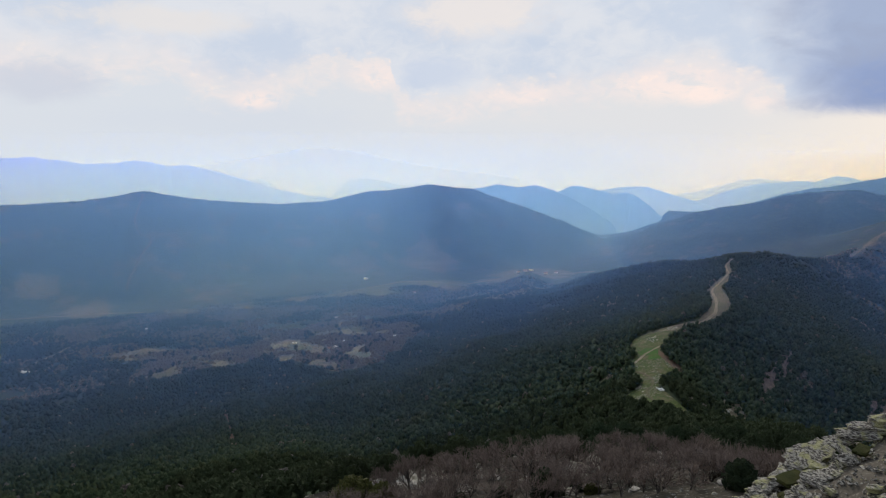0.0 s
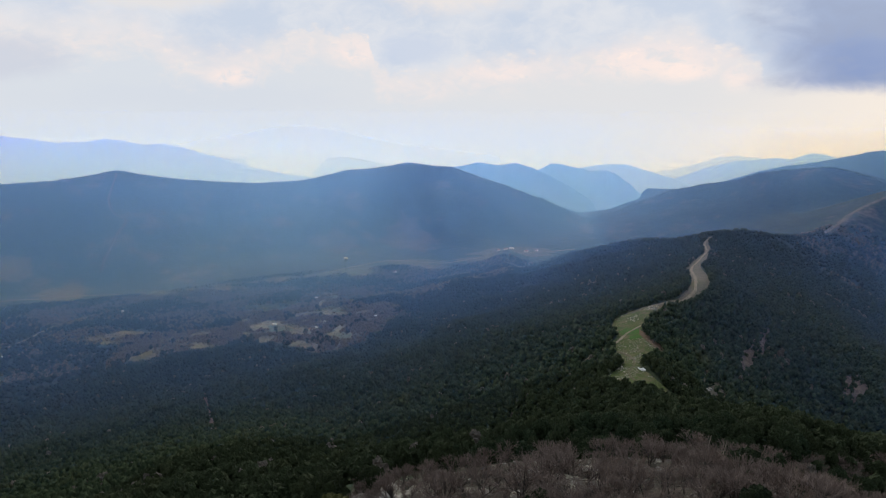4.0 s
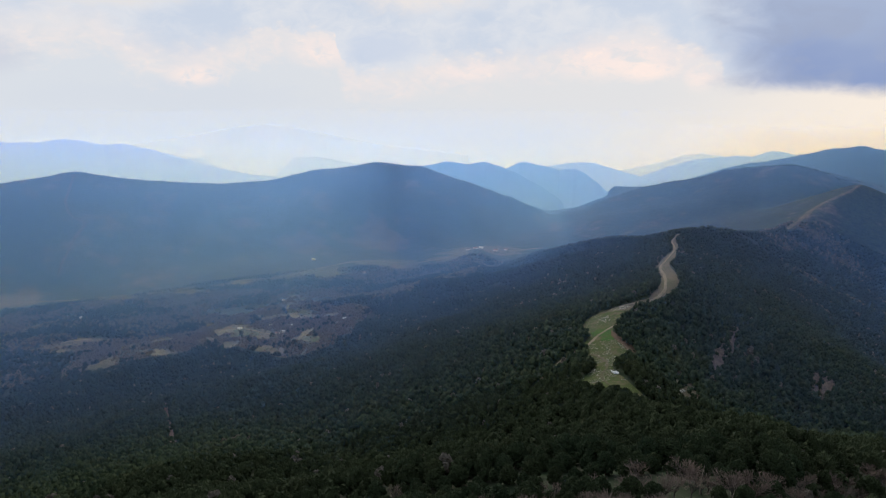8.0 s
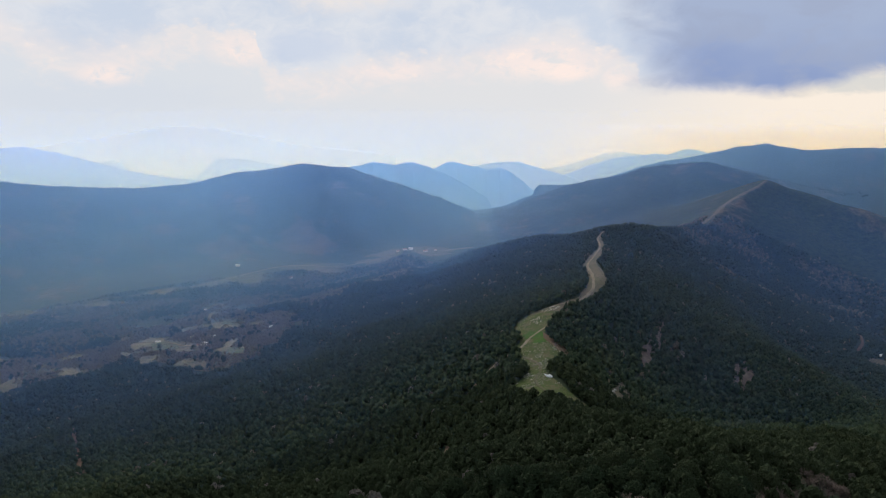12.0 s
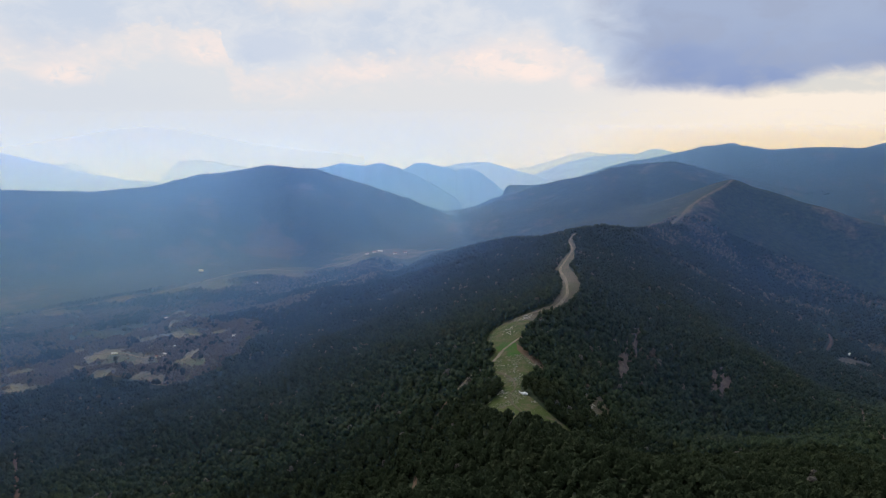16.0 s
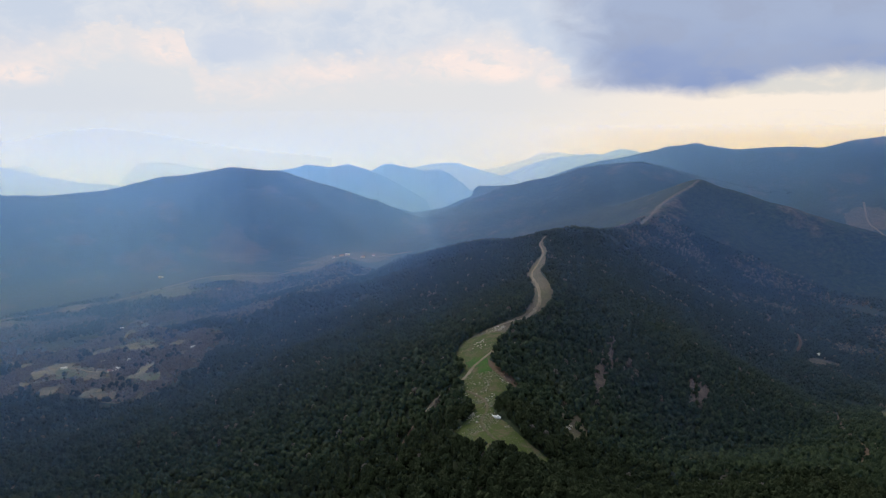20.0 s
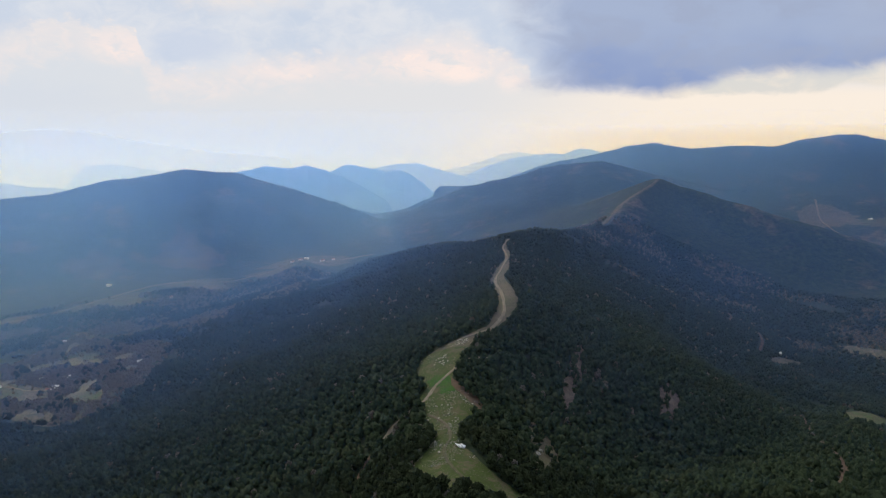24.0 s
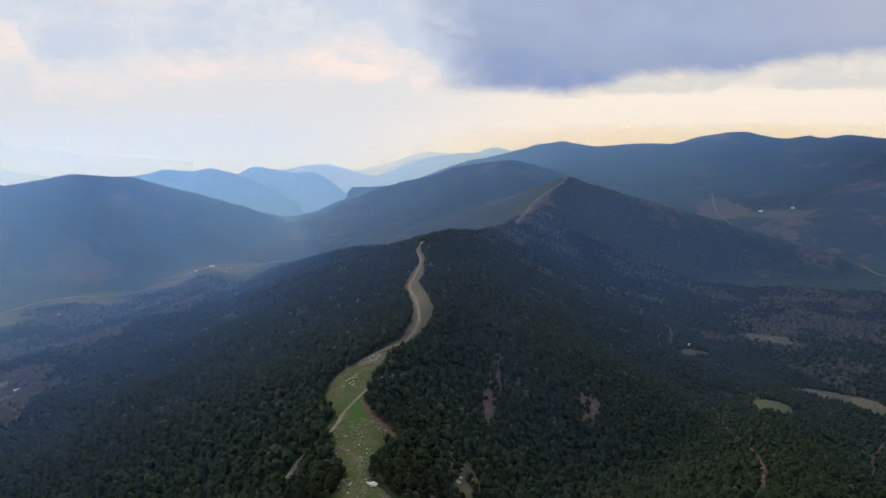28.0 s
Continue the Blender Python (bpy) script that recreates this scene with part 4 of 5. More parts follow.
def build_forest():
    rng = np.random.default_rng(5)
    # the slope below the summit and both flanks of the crest
    x, y = spread(-700, 900, 20, 1260, 4.6, rng)
    keep = in_view(x, y) & ~open_land(x, y)
    bare = fbm(x / 60, y / 60, 3, 40) + np.where((x > 160) & (y > 480), 0.10, -0.06)
    keep &= ((bare < 0.66) & (fbm(x / 17, y / 17, 2, 42) < 0.66)) | (np.hypot(x - 40, y - 130) < 280)
    keep &= (rng.random(len(x)) < 0.78) | (np.hypot(x, y - 40) > 190)
    x, y = x[keep], y[keep]
    size = 7.7 * (0.62 + 0.6 * rng.random(len(x))) * np.where(np.hypot(x, y - 40) < 90, 0.66, np.where(np.hypot(x, y - 40) < 190, 0.95, 1.0))
    d = np.hypot(x - 25, y - 110)
    belt = inside(x, y, BARE_BELT) & (rng.random(len(x)) < 0.6)
    x, y, size, d = x[~belt], y[~belt], size[~belt], d[~belt]
    grey = rng.random(len(x)) < 0.012 + 0.30 * (fbm(x / 45, y / 45, 2, 44) > 0.47)
    order = np.argsort(d)
    near = order[~grey[order]][:290]
    z = gz(x, y) - 0.25
    one = np.zeros(len(x), bool)
    one[near] = True
    kinds = [pine_kind(rng) for _ in range(7)]
    for n, k in enumerate(near):
        root = new("pine_tree")
        root.matrix_world = pose(x[k], y[k], z[k], 0, 0, rng.random() * 360)
        s = size[k]
        root.scale = (s * (0.9 + 0.35 * rng.random()), s * (0.9 + 0.35 * rng.random()), s)
        tagged(root, "dark green pine on the slope below the summit" if y[k] > 95 else "low wind-shaped pine beside the bare summit", "tree", "pines below the summit")
        trunk, top = kinds[n % len(kinds)]
        part("trunk", trunk, root)
        part("crown", top, root)
    rest = ~one & ~grey
    for lo, hi, make in ((0, 325, lambda: gather([crown(rng, 20, 0.31, 0.14, sides=4), stick(np.zeros(3), np.array([0, 0, 0.5]), 0.022, 0.015, 3)])),
                         (325, 700, lambda: crown(rng, 6, 0.31, 0.21, sides=4)), (700, 9e9, lambda: crown(rng, 1, 0.40, 0.24, low=0.12, sides=4))):
        m = rest & (d >= lo) & (d < hi)
        stuff("pine_forest", scatter([make() for _ in range(12)], x[m], y[m], z[m], size[m], rng), PINE, "dense dark green pine forest on the slopes", "forest", lo > 0)
    m = grey & ~one
    stuff("leafless_trees", scatter([crown(rng, 16, 0.34, 0.15, False) for _ in range(6)], x[m], y[m], z[m], size[m] * 0.85, rng), GREYWOOD, "scattered leafless grey-brown trees among the pines", "trees")
    # woods farther off
    x, y = spread(-1700, 2000, 300, 2400, 9.2, rng)
    d = np.hypot(x - 25, y - 110)
    keep = in_view(x, y) & ~open_land(x, y) & ~((x > -700) & (x < 900) & (y < 1260)) & (d < 1950)
    keep &= fbm(x / 80, y / 80, 3, 41) < 0.40
    x, y = x[keep], y[keep]
    z = gz(x, y) - 0.5
    size = 8.2 * (0.6 + 0.7 * rng.random(len(x)))
    mixed = fbm(x / 110, y / 110, 3, 45) + 0.5 * (rng.random(len(x)) - 0.5)
    brown = np.where(x < 0, (z < -255) & (mixed > 0.02), (x > 600) & (mixed > 0.20))
    stuff("pine_forest", scatter([crown(rng, 2, 0.60, 0.26, True, 0.10, 4) for _ in range(8)], x[~brown], y[~brown], z[~brown], size[~brown], rng), PINE, "dark pine woods round the valley", "forest", True)
    stuff("leafless_trees", scatter([crown(rng, 7, 0.48, 0.22, False, 0.05, 4) for _ in range(8)], x[brown], y[brown], z[brown], size[brown] * 0.85, rng), GREYWOOD, "leafless brown woods on the valley floor", "trees")
    # tree line on the far crests
    for crest in [LEFT_RIDGE] + [r[0] for r in FAR_RIDGES]:
        c = np.array(crest, float)
        n = int(np.hypot(*np.diff(c[:, :2], axis=0).T).sum() / 5.0)
        p = curve_through(c[:, :2], n) + rng.normal(size=(n, 2)) * 22
        stuff("hill_forest", scatter([crown(rng, 0, 0.75, 0.3, True, 0.0) for _ in range(6)], p[:, 0], p[:, 1], gz(p[:, 0], p[:, 1]) - 1.0, 7.5 * (0.6 + 0.8 * rng.random(n)), rng), PINE, "line of pines along a hazy hill crest", "forest", True)
    # leafless orchards and hedges, and dark single trees, in the valley clearing
    x, y = spread(-960, -230, 840, 1600, 5.6, rng)
    keep = inside(x, y, VALLEY)
    for name, mat, pts in FIELDS[:11]:
        keep &= ~inside(x, y, pts) | (rng.random(len(x)) < 0.12) | (fbm(x / 16, y / 16, 2, 49) > 0.30)
    keep &= (fbm(x / 40, y / 40, 3, 48) > -0.22)
    x, y = x[keep], y[keep]
    green = rng.random(len(x)) < 0.03 + 0.5 * (fbm(x / 30, y / 30, 3, 77) > 0.36)
    size = 5.6 * (0.5 + 0.8 * rng.random(len(x)))
    z = gz(x, y)
    m = ~green
    stuff("leafless_orchard", scatter([crown(rng, 5, 0.42, 0.26, False) for _ in range(6)], x[m], y[m], z[m], size[m], rng), GREYWOOD, "leafless grey-brown trees and hedges in the valley", "trees")
    m = green
    stuff("valley_evergreens", scatter([crown(rng, 10, 0.40, 0.24) for _ in range(6)], x[m], y[m], z[m], size[m] * 1.3, rng), PINE, "dark single evergreens among the valley fields", "trees")


build_forest()

# ---- the summit: outcrop, leafless trees, bushes, stones ----
def boulder(rng, sx, sy, sz, cuts=3, jag=0.16, layers=0.0):
    """An angular rock: a box cut fine, rounded a little and pushed about in beds."""
    bm = bmesh.new()
    bmesh.ops.create_cube(bm, size=2.0)
    bmesh.ops.subdivide_edges(bm, edges=bm.edges[:], cuts=cuts, use_grid_fill=True)
    off = Vector((rng.random() * 50, rng.random() * 50, rng.random() * 50))
    for v in bm.verts:
        c = v.co.copy()
        c = c.lerp(c.normalized() * 1.15, 0.45)
        n = noise.noise_vector(c * 1.3 + off) * jag * 1.6 + noise.noise_vector(c * 3.3 + off) * jag * 0.8 + noise.noise_vector(c * 7.0 + off) * jag * 0.45
        if layers:
            bed = math.floor(c.z * layers + off.x) * 7.31
            n += Vector((math.sin(bed), math.cos(bed * 1.7), 0)) * jag * 0.8
        c += n
        v.co = Vector((c.x * sx, c.y * sy, c.z * sz))
    return bm


def rock_mesh(name, rng, sx, sy, sz, mat, cuts=3, jag=0.16, layers=0.0):
    me = bpy.data.meshes.new(name)
    bm = boulder(rng, sx, sy, sz, cuts, jag, layers)
    bm.to_mesh(me)
    bm.free()
    me.materials.append(mat)
    return me


def knob(x, y):
    """Top of the rocky knob beside the summit, and how far inside its rim a point lies."""
    rim = np.interp(x, [8.6, 10.4, 11.8, 13.1, 14.1, 15.7, 17.4, 22, 34], [-14, -6.6, -4.6, -4.2, -4.4, -2.9, -2.2, -0.5, 1])
    into = rim - y
    top = np.minimum(162.1 + 0.483 * x - 0.284 * y, 172.6 + 0.05 * x)
    return top, into


def build_outcrop():
    rng = np.random.default_rng(17)
    root = tagged(new("rock_outcrop"), "weathered grey outcrop of layered rock with yellow-green lichen", "rock")
    root.location = (14, -8, 162)
    x, y = np.meshgrid(np.linspace(7.5, 40, 120), np.linspace(-34, 3, 130))
    top, into = knob(x, y)
    rough = 0.35 * fbm(x / 1.1, y / 1.1, 4, 301) + 0.5 * fbm(x / 3.5, y / 3.5, 3, 305)
    base = gz(x, y) - 0.6
    steep = np.clip(into / 1.3 + 0.25 * fbm(x / 0.9, y / 0.9, 2, 310), 0, 1) * np.clip((34 + y) / 8, 0, 1) * np.clip((40 - x) / 10, 0, 1)
    z = base + (np.maximum(top - 0.62 + rough, base) - base) * np.clip(np.round(steep * 7) / 7 * 0.6 + steep * 0.4, 0, 1)
    v = np.stack([x - 14, y + 8, z - 162], -1).reshape(-1, 3)
    n = x.shape[1]
    i, j = np.meshgrid(np.arange(x.shape[0] - 1), np.arange(n - 1), indexing="ij")
    f = np.stack([i * n + j, i * n + j + 1, (i + 1) * n + j + 1, (i + 1) * n + j], -1).reshape(-1, 4)
    part("bedrock", mesh_of("bedrock", v, f, [GRAVEL]), root, "gravelly soil and broken bedrock")

    def lay(px, py, up, sx, sy, sz, rx, ry, rz, mat=ROCK, name="slab", label="", layers=3.0, jag=0.21, cuts=6):
        t = float(knob(np.array([px]), np.array([py]))[0][0])
        ob = part(name, rock_mesh(name, rng, sx, sy, sz, mat, cuts, jag, layers), root, label)
        ob.matrix_basis = pose(px - 14, py + 8, t - 162 + up, rx, ry, rz)
        return ob

    # the two leaning roof slabs over a dark hollow, and the blocks that carry them
    lay(13.6, -5.2, 0.06, 0.78, 0.60, 0.11, 8, -26, 12, label="long leaning slab over a dark hollow")
    lay(14.66, -5.75, 0.04, 0.58, 0.46, 0.10, 4, 33, -6, label="leaning slab propped against its neighbour")
    lay(12.9, -5.3, -0.3, 0.26, 0.34, 0.26, 0, 10, 30, name="block")
    lay(14.35, -6.55, -0.3, 0.38, 0.34, 0.36, 10, 5, 15, name="block")
    lay(14.1, -4.7, -0.25, 0.34, 0.3, 0.32, 0, 0, 50, name="block")
    # the ledge behind
    for k in range(9):
        lay(15.2 + k * 0.62 + rng.random() * 0.3, -4.0 + k * 0.16 + rng.random() * 0.3, -0.22 + 0.10 * rng.random(), 0.5 + 0.3 * rng.random(), 0.34, 0.12 + 0.08 * rng.random(), rng.random() * 10, -12 + rng.random() * 10, rng.random() * 40 - 10)
    # broken rim to the west
    for k in range(13):
        u = k / 12
        lay(10.4 + 2.3 * u + rng.random() * 0.3, -7.6 + 2.2 * u + rng.random() * 0.4, -0.30 + rng.random() * 0.12, 0.26 + 0.26 * rng.random(), 0.22 + 0.16 * rng.random(), 0.10 + 0.12 * rng.random(), rng.random() * 20 - 10, rng.random() * 30 - 18, rng.random() * 180)
    for k in range(22):
        lay(10.4 + 2.2 * rng.random(), -9.8 + 2.4 * rng.random(), -0.36, 0.20 + 0.30 * rng.random(), 0.16 + 0.2 * rng.random(), 0.10 + 0.12 * rng.random(), rng.random() * 30 - 15, rng.random() * 30 - 15, rng.random() * 180)
    for k in range(95):
        px, py = 11.5 + 9 * rng.random(), -13.5 + 8.5 * rng.random()
        if knob(np.array([px]), np.array([py]))[1][0] > 0.4:
            s = 0.09 + 0.30 * rng.random() ** 2
            lay(px, py, s * 0.2 - 0.42, s * 1.3, s, s * 0.6, rng.random() * 40 - 20, rng.random() * 40 - 20, rng.random() * 180, name="stone", cuts=3)
    for px, py, s in ((12.6, -6.3, 0.75), (13.3, -6.5, 0.5), (15.4, -5.6, 0.5), (11.9, -7.9, 0.4), (16.8, -6.8, 0.5)):
        lay(px, py, -0.26, s * 0.8, s * 0.5, 0.10, 0, -8, rng.random() * 60, MOSS, "moss", "cushion of dark moss", 0.0, 0.12)
    # loose chips
    m = 2600
    px, py = 9.5 + 14 * rng.random(m), -16 + 13 * rng.random(m)
    top, into = knob(px, py)
    k = into > 0.2
    px, py, top = px[k], py[k], top[k]
    size = 0.035 + 0.12 * rng.random(len(px)) ** 3
    zz = top - 0.57 + 0.35 * fbm(px / 1.1, py / 1.1, 4, 301) + 0.5 * fbm(px / 3.5, py / 3.5, 3, 305)
    stuff("rock_chips", scatter([octa(rng) for _ in range(6)], px, py, zz, size, rng), ROCK, "loose chips of grey rock on the outcrop", "stones")


def bare_tree_kind(rng, spreadout=0.55, tips=200):
    """A leafless tree of unit height: (trunk with limbs, twigs)."""
    wood, fine = [], []
    stems = []
    for k in range(rng.integers(1, 4)):
        a = rng.random() * 6.283
        q = np.array([math.cos(a) * 0.06, math.sin(a) * 0.06, 0.16 + 0.10 * rng.random()])
        wood.append(stick(np.array([math.cos(a) * 0.015, math.sin(a) * 0.015, -0.03]), q, 0.026, 0.020, 5))
        stems.append((q, np.array([math.cos(a) * 0.3, math.sin(a) * 0.3, 1.0]), 0.020))
    level = stems
    lens, kids = (0.26, 0.20, 0.15, 0.10, 0.075), (4, 4, 3, 3, 2)
    for n in range(5):
        nxt = []
        for p, d, r in level:
            count = kids[n] if len(stems) < 3 or n else 3
            for _ in range(count):
                v = d / np.linalg.norm(d) + (rng.random(3) - 0.5) * 2 * spreadout + np.array([0, 0, 0.10])
                v = v / np.linalg.norm(v)
                q = p + v * lens[n] * (0.65 + 0.6 * rng.random())
                q[2] = max(q[2], 0.12)
                r1 = r * 0.62
                (wood if n < 2 else fine).append(stick(p, q, max(r * 0.8, 0.0026), max(r1, 0.0018), 3))
                nxt.append((q, v, r1))
        if n == 3:
            nxt = [nxt[k] for k in rng.permutation(len(nxt))[:tips]]
        level = nxt
    a, b = gather(wood), gather(fine)
    k = 1.0 / max(b[0][:, 2].max(), 0.5)
    return mesh_of("trunk", a[0] * k, a[1], [GREYBARK]), mesh_of("twig_crown", b[0] * k, b[1], [TWIG], smooth=False)


def leafy_kind(rng, mat, sprays, w, size):
    """A bush or low evergreen of unit height: stem and foliage."""
    stem = gather([stick(np.zeros(3), np.array([0.05 * math.cos(k), 0.05 * math.sin(k), 0.5]), 0.03, 0.012, 4) for k in range(0, 6, 2)])
    v, f = crown(rng, sprays, w, size, True, 0.02, 6)
    return mesh_of("stem", stem[0], stem[1], [GREYBARK]), mesh_of("foliage", v, f, [mat], smooth=False)


def build_summit():
    rng = np.random.default_rng(23)
    kinds = [bare_tree_kind(rng, 0.50 + 0.08 * k) for k in range(5)]
    thin = [bare_tree_kind(rng, 0.52 + 0.08 * k, 60) for k in range(4)]
    spots = [(-14, 38, 6.2), (-8, 36, 5.6), (-4, 38, 6.4), (1, 36, 6.8), (3, 40, 6.6), (9, 37, 5.0), (12, 35, 4.8), (15, 33, 4.4), (17, 29, 4.0), (8, 31, 4.2), (11, 29, 4.0), (14, 28, 3.8), (10, 26, 3.8), (16, 25, 3.8), (13, 24, 3.6), (5, 30, 4.0), (18, 33, 4.2), (20, 29, 4.0), (22, 35, 4.4), (6, 42, 5.8), (20, 40, 6.0)]
    while len(spots) < 250:
        x, y = -22 + 74 * rng.random(), 25 + 33 * rng.random()
        if inside(np.array([x]), np.array([y]), BARE_ZONE)[0] and min((x - a) ** 2 + (y - b) ** 2 for a, b, s in spots) > 2.6:
            spots.append((x, y, 3.0 + 1.5 * rng.random()))
    for x, y in ((50, 106), (56, 112), (62, 118), (74, 148), (82, 140), (68, 132), (88, 150), (46, 100), (98, 187), (106, 196), (112, 205), (90, 160), (30, 96), (-25, 120), (-44, 127), (-38, 118), (-30, 112), (53, 404), (119, 423), (138, 462), (142, 428)):
        spots.append((x, y, 5.0 + 1.6 * rng.random()))
    bx, by = spread(-6, 165, 82, 216, 5.6, rng)
    for x, y in zip(bx, by):
        if inside(np.array([x]), np.array([y]), BARE_BELT)[0]:
            spots.append((x, y, 4.6 + 1.8 * rng.random()))
    for k, (x, y, s) in enumerate(spots):
        root = new("leafless_tree")
        root.matrix_world = pose(x, y, float(gz(np.array([x]), np.array([y]))[0]) - 0.1, rng.random() * 8 - 4, rng.random() * 8 - 4, rng.random() * 360)
        s = s * (0.82 if y < 82 else 0.8)
        root.scale = (s * 1.25, s * 1.25, s)
        tagged(root, "leafless tree with dense reddish-brown twigs on the stony summit" if y < 90 else "leafless tree with reddish-brown twigs among the pines", "tree", "leafless summit trees")
        trunk, twigs = kinds[k % 5] if y < 82 else thin[k % 4]
        part("trunk", trunk, root)
        part("twig_crown", twigs, root)
    bush = [leafy_kind(rng, BUSH, 150, 0.62, 0.12) for _ in range(2)]
    dark = [leafy_kind(rng, JUNIPER, 150, 0.45, 0.11) for _ in range(3)]
    for x, y, s, kind in ((-21, 36, 4.0, 0), (-17, 35, 2.6, 0), (-23.5, 41, 5.6, 1), (-19, 46, 4.4, 1), (2.5, 30, 3.4, 1), (-2, 29, 2.0, 1), (6, 32, 1.4, 1), (7.5, 30, 1.3, 0), (-6.5, 30, 1.3, 1), (27, 46, 4.2, 1), (24, 38, 2.6, 1),
                          (36, 52, 4.0, 1), (44, 58, 4.4, 1), (-36, 50, 4.2, 1), (-42, 56, 4.4, 1), (-30, 55, 3.6, 1), (52, 66, 4.0, 1), (20, 24, 3.0, 1), (30, 60, 4.0, 1)):
        root = new("evergreen_bush" if kind == 0 else "juniper")
        root.matrix_world = pose(x, y, float(gz(np.array([x]), np.array([y]))[0]) - 0.1, 0, 0, rng.random() * 360)
        root.scale = (s * 1.1, s * 1.1, s)
        tagged(root, "rounded olive-green evergreen bush on the stony summit" if kind == 0 else "dark green juniper between leafless summit trees", "bush", "summit bushes")
        stem, leaf = (bush, dark)[kind][rng.integers(0, 2)]
        part("stem", stem, root)
        part("foliage", leaf, root)
    for x, y, s in ((37, 96, 6.0), (29, 62, 5.0)):
        root = tagged(new("dead_trunk"), "bleached dead tree trunk standing among green bushes", "tree")
        root.location = (x, y, float(gz(np.array([x]), np.array([y]))[0]) - 0.1)
        v, f = gather([stick(np.zeros(3), np.array([0.1, 0, s * 0.6]), 0.11, 0.07, 5), stick(np.array([0.1, 0, s * 0.6]), np.array([0.5, 0.2, s]), 0.07, 0.02, 4)])
        part("trunk", mesh_of("trunk", v, f, [PALETWIG]), root)
        v, f = gather([stick(np.array([0.1, 0, s * h]), np.array([0.1 + math.cos(a) * 0.8, math.sin(a) * 0.8, s * h + 0.5]), 0.03, 0.01, 3) for h, a in ((0.45, 0.5), (0.55, 2.8), (0.7, 4.4), (0.8, 1.5))])
        part("branch", mesh_of("branch", v, f, [PALETWIG]), root)
    # pale boulders between the trees and down the slope
    forms = [rock_mesh("boulder", rng, 1.0, 0.8, 0.6, STONE, 4, 0.2, 2.0) for _ in range(6)]
    places = [(-16, 43, 1.9), (-19, 42, 1.4), (-12, 44, 1.5), (6, 40, 1.7), (8.5, 41, 1.1), (3, 33, 1.2), (-7, 35, 1.0), (-18, 42, 1.0), (-14, 45, 0.8), (6, 42, 0.9), (9, 47, 0.9), (-28, 36, 0.8), (0, 42, 0.8), (139, 298, 2.0), (141, 300, 1.4), (184, 416, 2.6), (188, 420, 1.8), (181, 412, 1.6), (130, 425, 1.6), (134, 432, 1.4), (55, 394, 1.2)]
    for k in range(30):
        places.append((-26 + 50 * rng.random(), 26 + 28 * rng.random(), 0.25 + 0.5 * rng.random()))
    for k, (x, y, s) in enumerate(places):
        ob = new("boulder", forms[k % 6])
        ob.matrix_world = pose(x, y, float(gz(np.array([x]), np.array([y]))[0]) + s * 0.15, 0, 0, rng.random() * 360)
        ob.scale = (s, s, s)
        tagged(ob, "pale weathered boulder on the stony slope", "boulder", "boulders on the slope")
    m = 1200
    x, y = -32 + 66 * rng.random(m), 14 + 44 * rng.random(m)
    stuff("summit_stones", scatter([octa(rng) for _ in range(6)], x, y, gz(x, y), 0.07 + 0.24 * rng.random(m) ** 2, rng), STONE, "pale loose stones covering the summit slope", "stones")


build_outcrop()
build_summit()


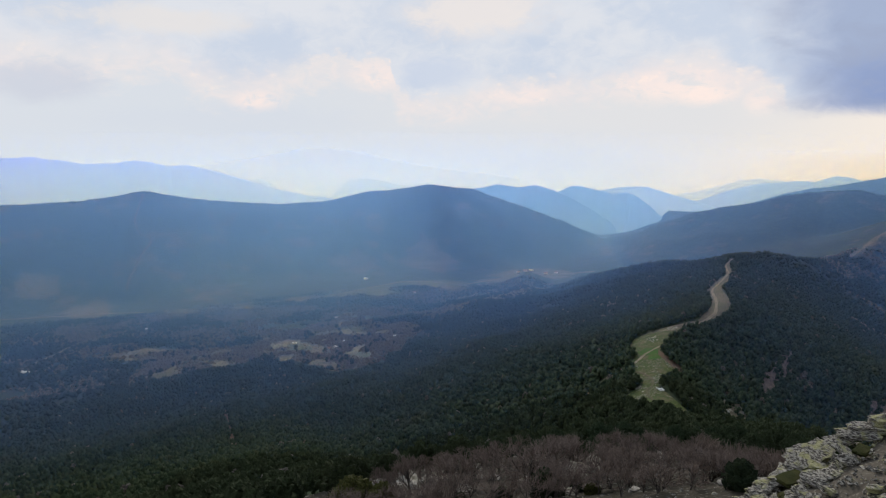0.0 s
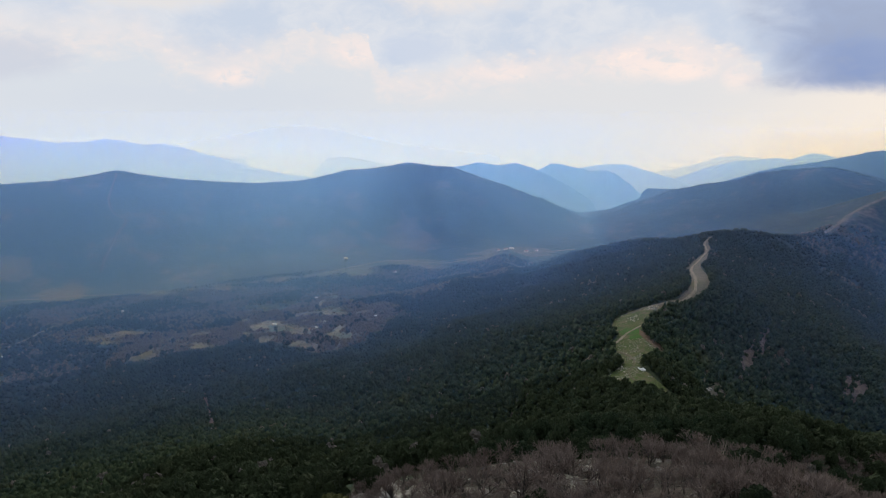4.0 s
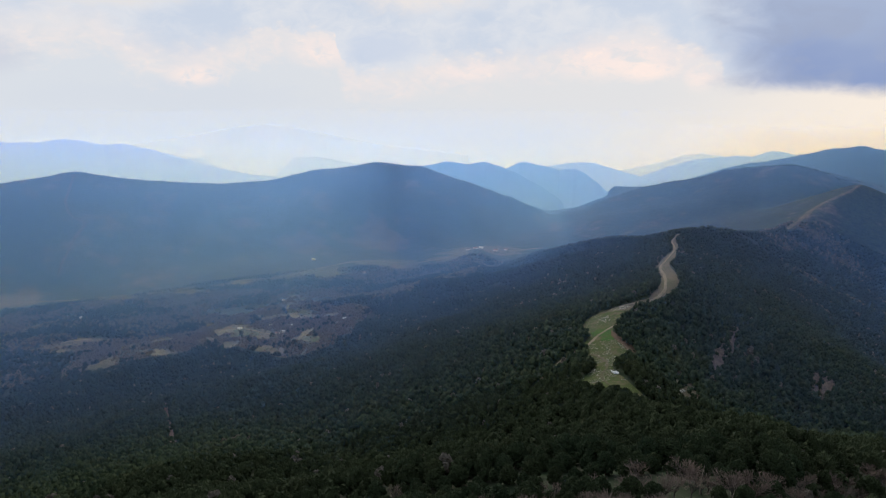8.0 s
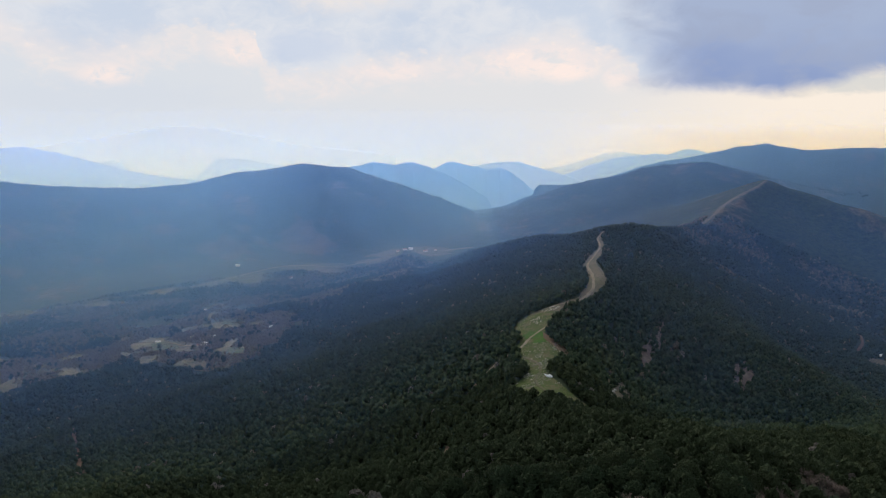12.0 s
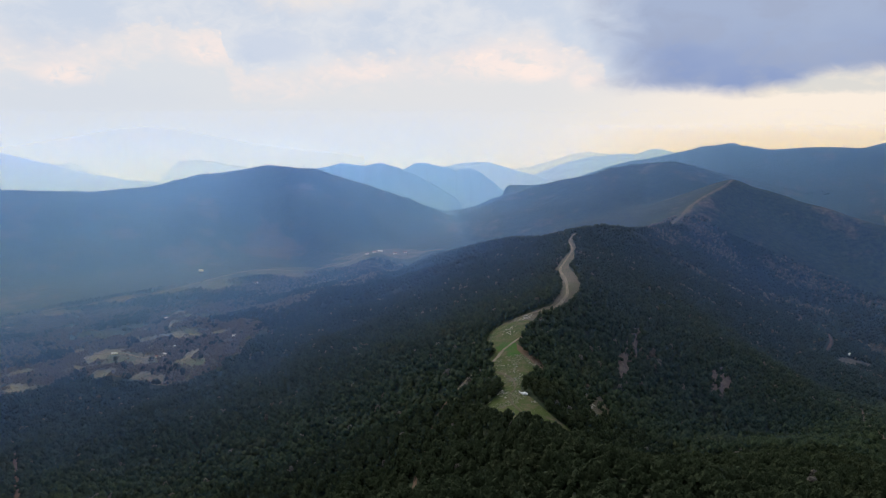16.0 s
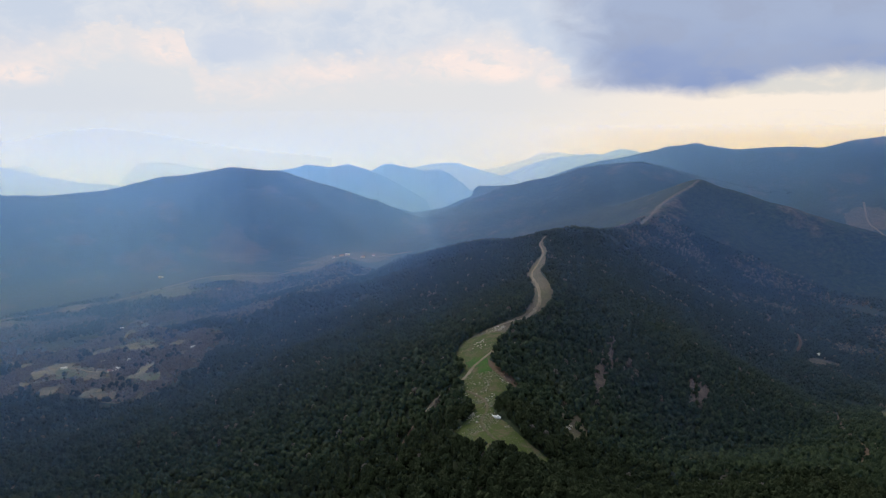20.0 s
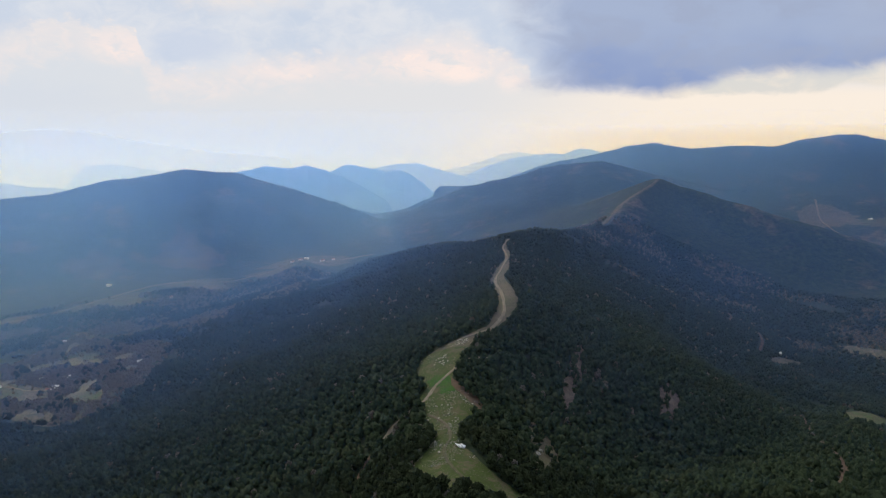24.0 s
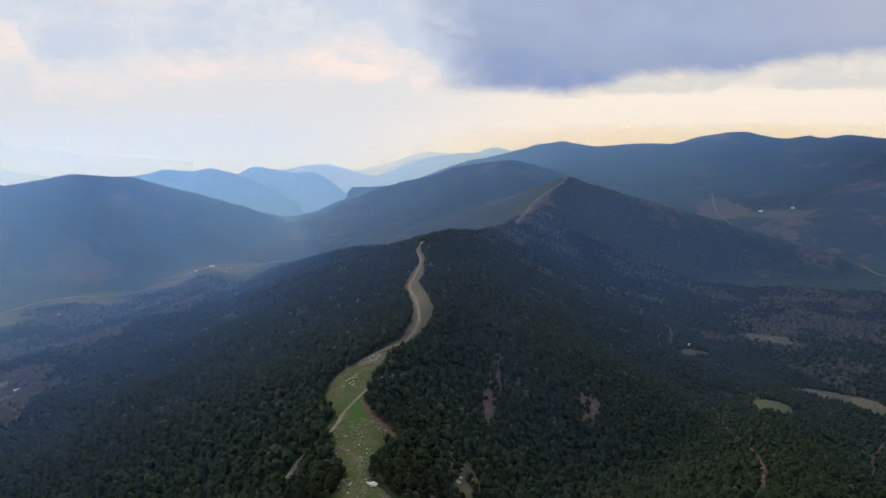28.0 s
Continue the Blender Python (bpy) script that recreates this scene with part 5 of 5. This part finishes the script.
# ---- stones of the clearing ----
def build_clearing():
    rng = np.random.default_rng(31)
    m = 7000
    y = 392 + 95 * rng.random(m) ** 1.25
    w, e = np.array(BREAK_W, float), np.array(BREAK_E, float)
    lo, hi = np.interp(y, w[:, 1], w[:, 0]), np.interp(y, e[2:, 1], e[2:, 0])
    x = lo + (hi - lo) * rng.random(m)
    k = fbm(x / 7, y / 7, 3, 61) > 0.02
    far = 1400
    x2, y2 = 72 + 55 * rng.random(far), 530 + 70 * rng.random(far)
    k2 = inside(x2, y2, BREAK_RING) & (fbm(x2 / 9, y2 / 9, 3, 62) > 0.12)
    x, y = np.concatenate([x[k], x2[k2]]), np.concatenate([y[k], y2[k2]])
    stuff("clearing_stones", scatter([octa(rng) for _ in range(6)], x, y, gz(x, y) + 0.3, 0.07 + 0.27 * rng.random(len(x)) ** 3, rng), STONE, "pale limestone rubble lying in the grass", "stones")
    forms = [rock_mesh("boulder", rng, 1.0, 0.8, 0.55, STONE, 3, 0.2, 2.0) for _ in range(5)]
    for k in range(100):
        if k < 50:
            cx, cy, sp = ((97, 556, 4), (113, 577, 4), (118, 584, 4), (92, 545, 4))[k % 4]
        else:
            cx, cy, sp = ((76, 470, 7), (84, 462, 7), (70, 455, 5), (82, 440, 5), (95, 470, 6), (70, 415, 8))[k % 6]
        x, y = cx + rng.normal() * sp * 0.6, cy + rng.normal() * sp * 0.6
        s = (0.45 + 0.6 * rng.random() ** 2) if k < 50 else 0.3 + 0.5 * rng.random() ** 2
        ob = new("boulder", forms[k % 5])
        ob.matrix_world = pose(x, y, float(gz(np.array([x]), np.array([y]))[0]) + 0.3 + s * 0.1, 0, 0, rng.random() * 360)
        ob.scale = (s, s, s)
        tagged(ob, "grey-white limestone boulder half sunk in grass", "boulder", "boulders in the clearing")
    # the bright white heap beside the path
    root = tagged(new("white_stone_heap"), "bright white heap of stones beside the clearing path", "stones")
    root.location = (80, 406, float(gz(np.array([80.0]), np.array([406.0]))[0]) + 0.3)
    for k, (dx, dy, dz, s) in enumerate(((0, 0, 0.4, 1.3), (0.9, -0.6, 0.35, 1.0), (-0.9, 0.8, 0.35, 1.0), (-1.6, 1.8, 0.25, 0.7), (0.2, 0.5, 1.0, 0.8), (1.2, 0.4, 0.3, 0.8), (-2.2, 2.8, 0.2, 0.5), (-2.6, 3.8, 0.2, 0.4))):
        ob = part("stone", rock_mesh("stone", rng, s, s * 0.8, s * 0.6, WHITE, 3, 0.18), root)
        ob.location = (dx, dy, dz)
        ob.rotation_euler = (0, 0, k * 1.1)


build_clearing()


# ---- farmhouses in the valleys ----
def box_mesh(name, sx, sy, sz, mat, at=(0, 0, 0)):
    bm = bmesh.new()
    bmesh.ops.create_cube(bm, size=1.0, matrix=Matrix.Translation(at) @ Matrix.Diagonal((sx, sy, sz, 1)))
    bmesh.ops.bevel(bm, geom=bm.edges[:], offset=min(sx, sy, sz) * 0.06, segments=1, affect="EDGES")
    me = bpy.data.meshes.new(name)
    bm.to_mesh(me)
    bm.free()
    me.materials.append(mat)
    return me


def roof_mesh(l, w, h, over, mat):
    """A gabled roof with thickness, its ridge along x."""
    bm = bmesh.new()
    x, y, t = l / 2 + over, w / 2 + over, 0.18
    prof = [(-y, 0), (0, h), (y, 0), (y, -t), (0, h - t), (-y, -t)]
    a = [bm.verts.new((-x, p, q)) for p, q in prof]
    b = [bm.verts.new((x, p, q)) for p, q in prof]
    for k in range(6):
        bm.faces.new((a[k], a[(k + 1) % 6], b[(k + 1) % 6], b[k]))
    for s in (a, b):
        bm.faces.new((s[0], s[1], s[4], s[5])), bm.faces.new((s[1], s[2], s[3], s[4]))
    bmesh.ops.recalc_face_normals(bm, faces=bm.faces[:])
    me = bpy.data.meshes.new("roof")
    bm.to_mesh(me)
    bm.free()
    me.materials.append(mat)
    return me


def build_house(x, y, turn, l, w, h, tin):
    root = new("farmhouse" if l > 6 else "shed")
    root.matrix_world = pose(x, y, float(gz(np.array([x]), np.array([y]))[0]) + 0.6, 0, 0, turn)
    tagged(root, ("whitewashed farmhouse with a pale metal roof" if tin else "whitewashed farmhouse with a red clay roof") if l > 6 else "small pale shed between the valley fields", "house", "houses in the valley")
    part("wall", box_mesh("wall", l, w, h + 1.2, RENDER, (0, 0, h / 2 - 0.6)), root)
    roof = part("roof", roof_mesh(l, w, w * 0.28, 0.4, TINROOF if tin else ROOFTILE), root)
    roof.location.z = h + 0.15
    part("door", box_mesh("door", 1.0, 0.12, 2.0, TIMBER, (l * 0.1, -w / 2 - 0.03, 1.0)), root)
    for k in (-0.3, 0.34):
        part("window", box_mesh("window", 1.0, 0.10, 1.1, DARKPANE, (l * k, -w / 2 - 0.03, 1.6)), root)
    if l > 6:
        part("chimney", box_mesh("chimney", 0.6, 0.6, 1.4, RENDER, (l * 0.3, 0.4, h + w * 0.28)), root)


def build_houses():
    for x, y, turn, l, w, h, tin in ((-312, 1158, 20, 8, 6, 3.2, True), (-415, 1091, -30, 10, 7, 3.4, True), (-424, 1084, -30, 9, 5, 2.6, False), (-533, 1162, 10, 9, 6, 3.0, True), (-466, 1160, 40, 6, 5, 2.6, True),
                                     (-418, 1145, 0, 5, 4, 2.6, True), (-564, 1500, 15, 7, 5, 3, True), (-666, 2096, -20, 14, 9, 4, True), (-1022, 1353, 30, 7, 6, 3.2, True), (-962, 1544, -10, 14, 8, 3.6, False), (-676, 1043, 25, 5, 5, 2.8, True),
                                     (-974, 932, 0, 14, 7, 3.0, True), (-442, 1897, 35, 10, 8, 4, False), (-104, 2290, 10, 14, 9, 5, False), (-83, 2302, -15, 16, 9, 5, True), (-28, 2256, 25, 14, 9, 5, False), (-130, 2270, 50, 12, 8, 4, False), (10, 2280, 0, 12, 8, 4, False),
                                     (790, 1034, 20, 7, 5, 2.8, True), (2120, 2240, 10, 16, 9, 5, True), (2250, 2200, -20, 14, 9, 5, False)):
        build_house(x, y, turn, l, w, h, tin)


build_houses()
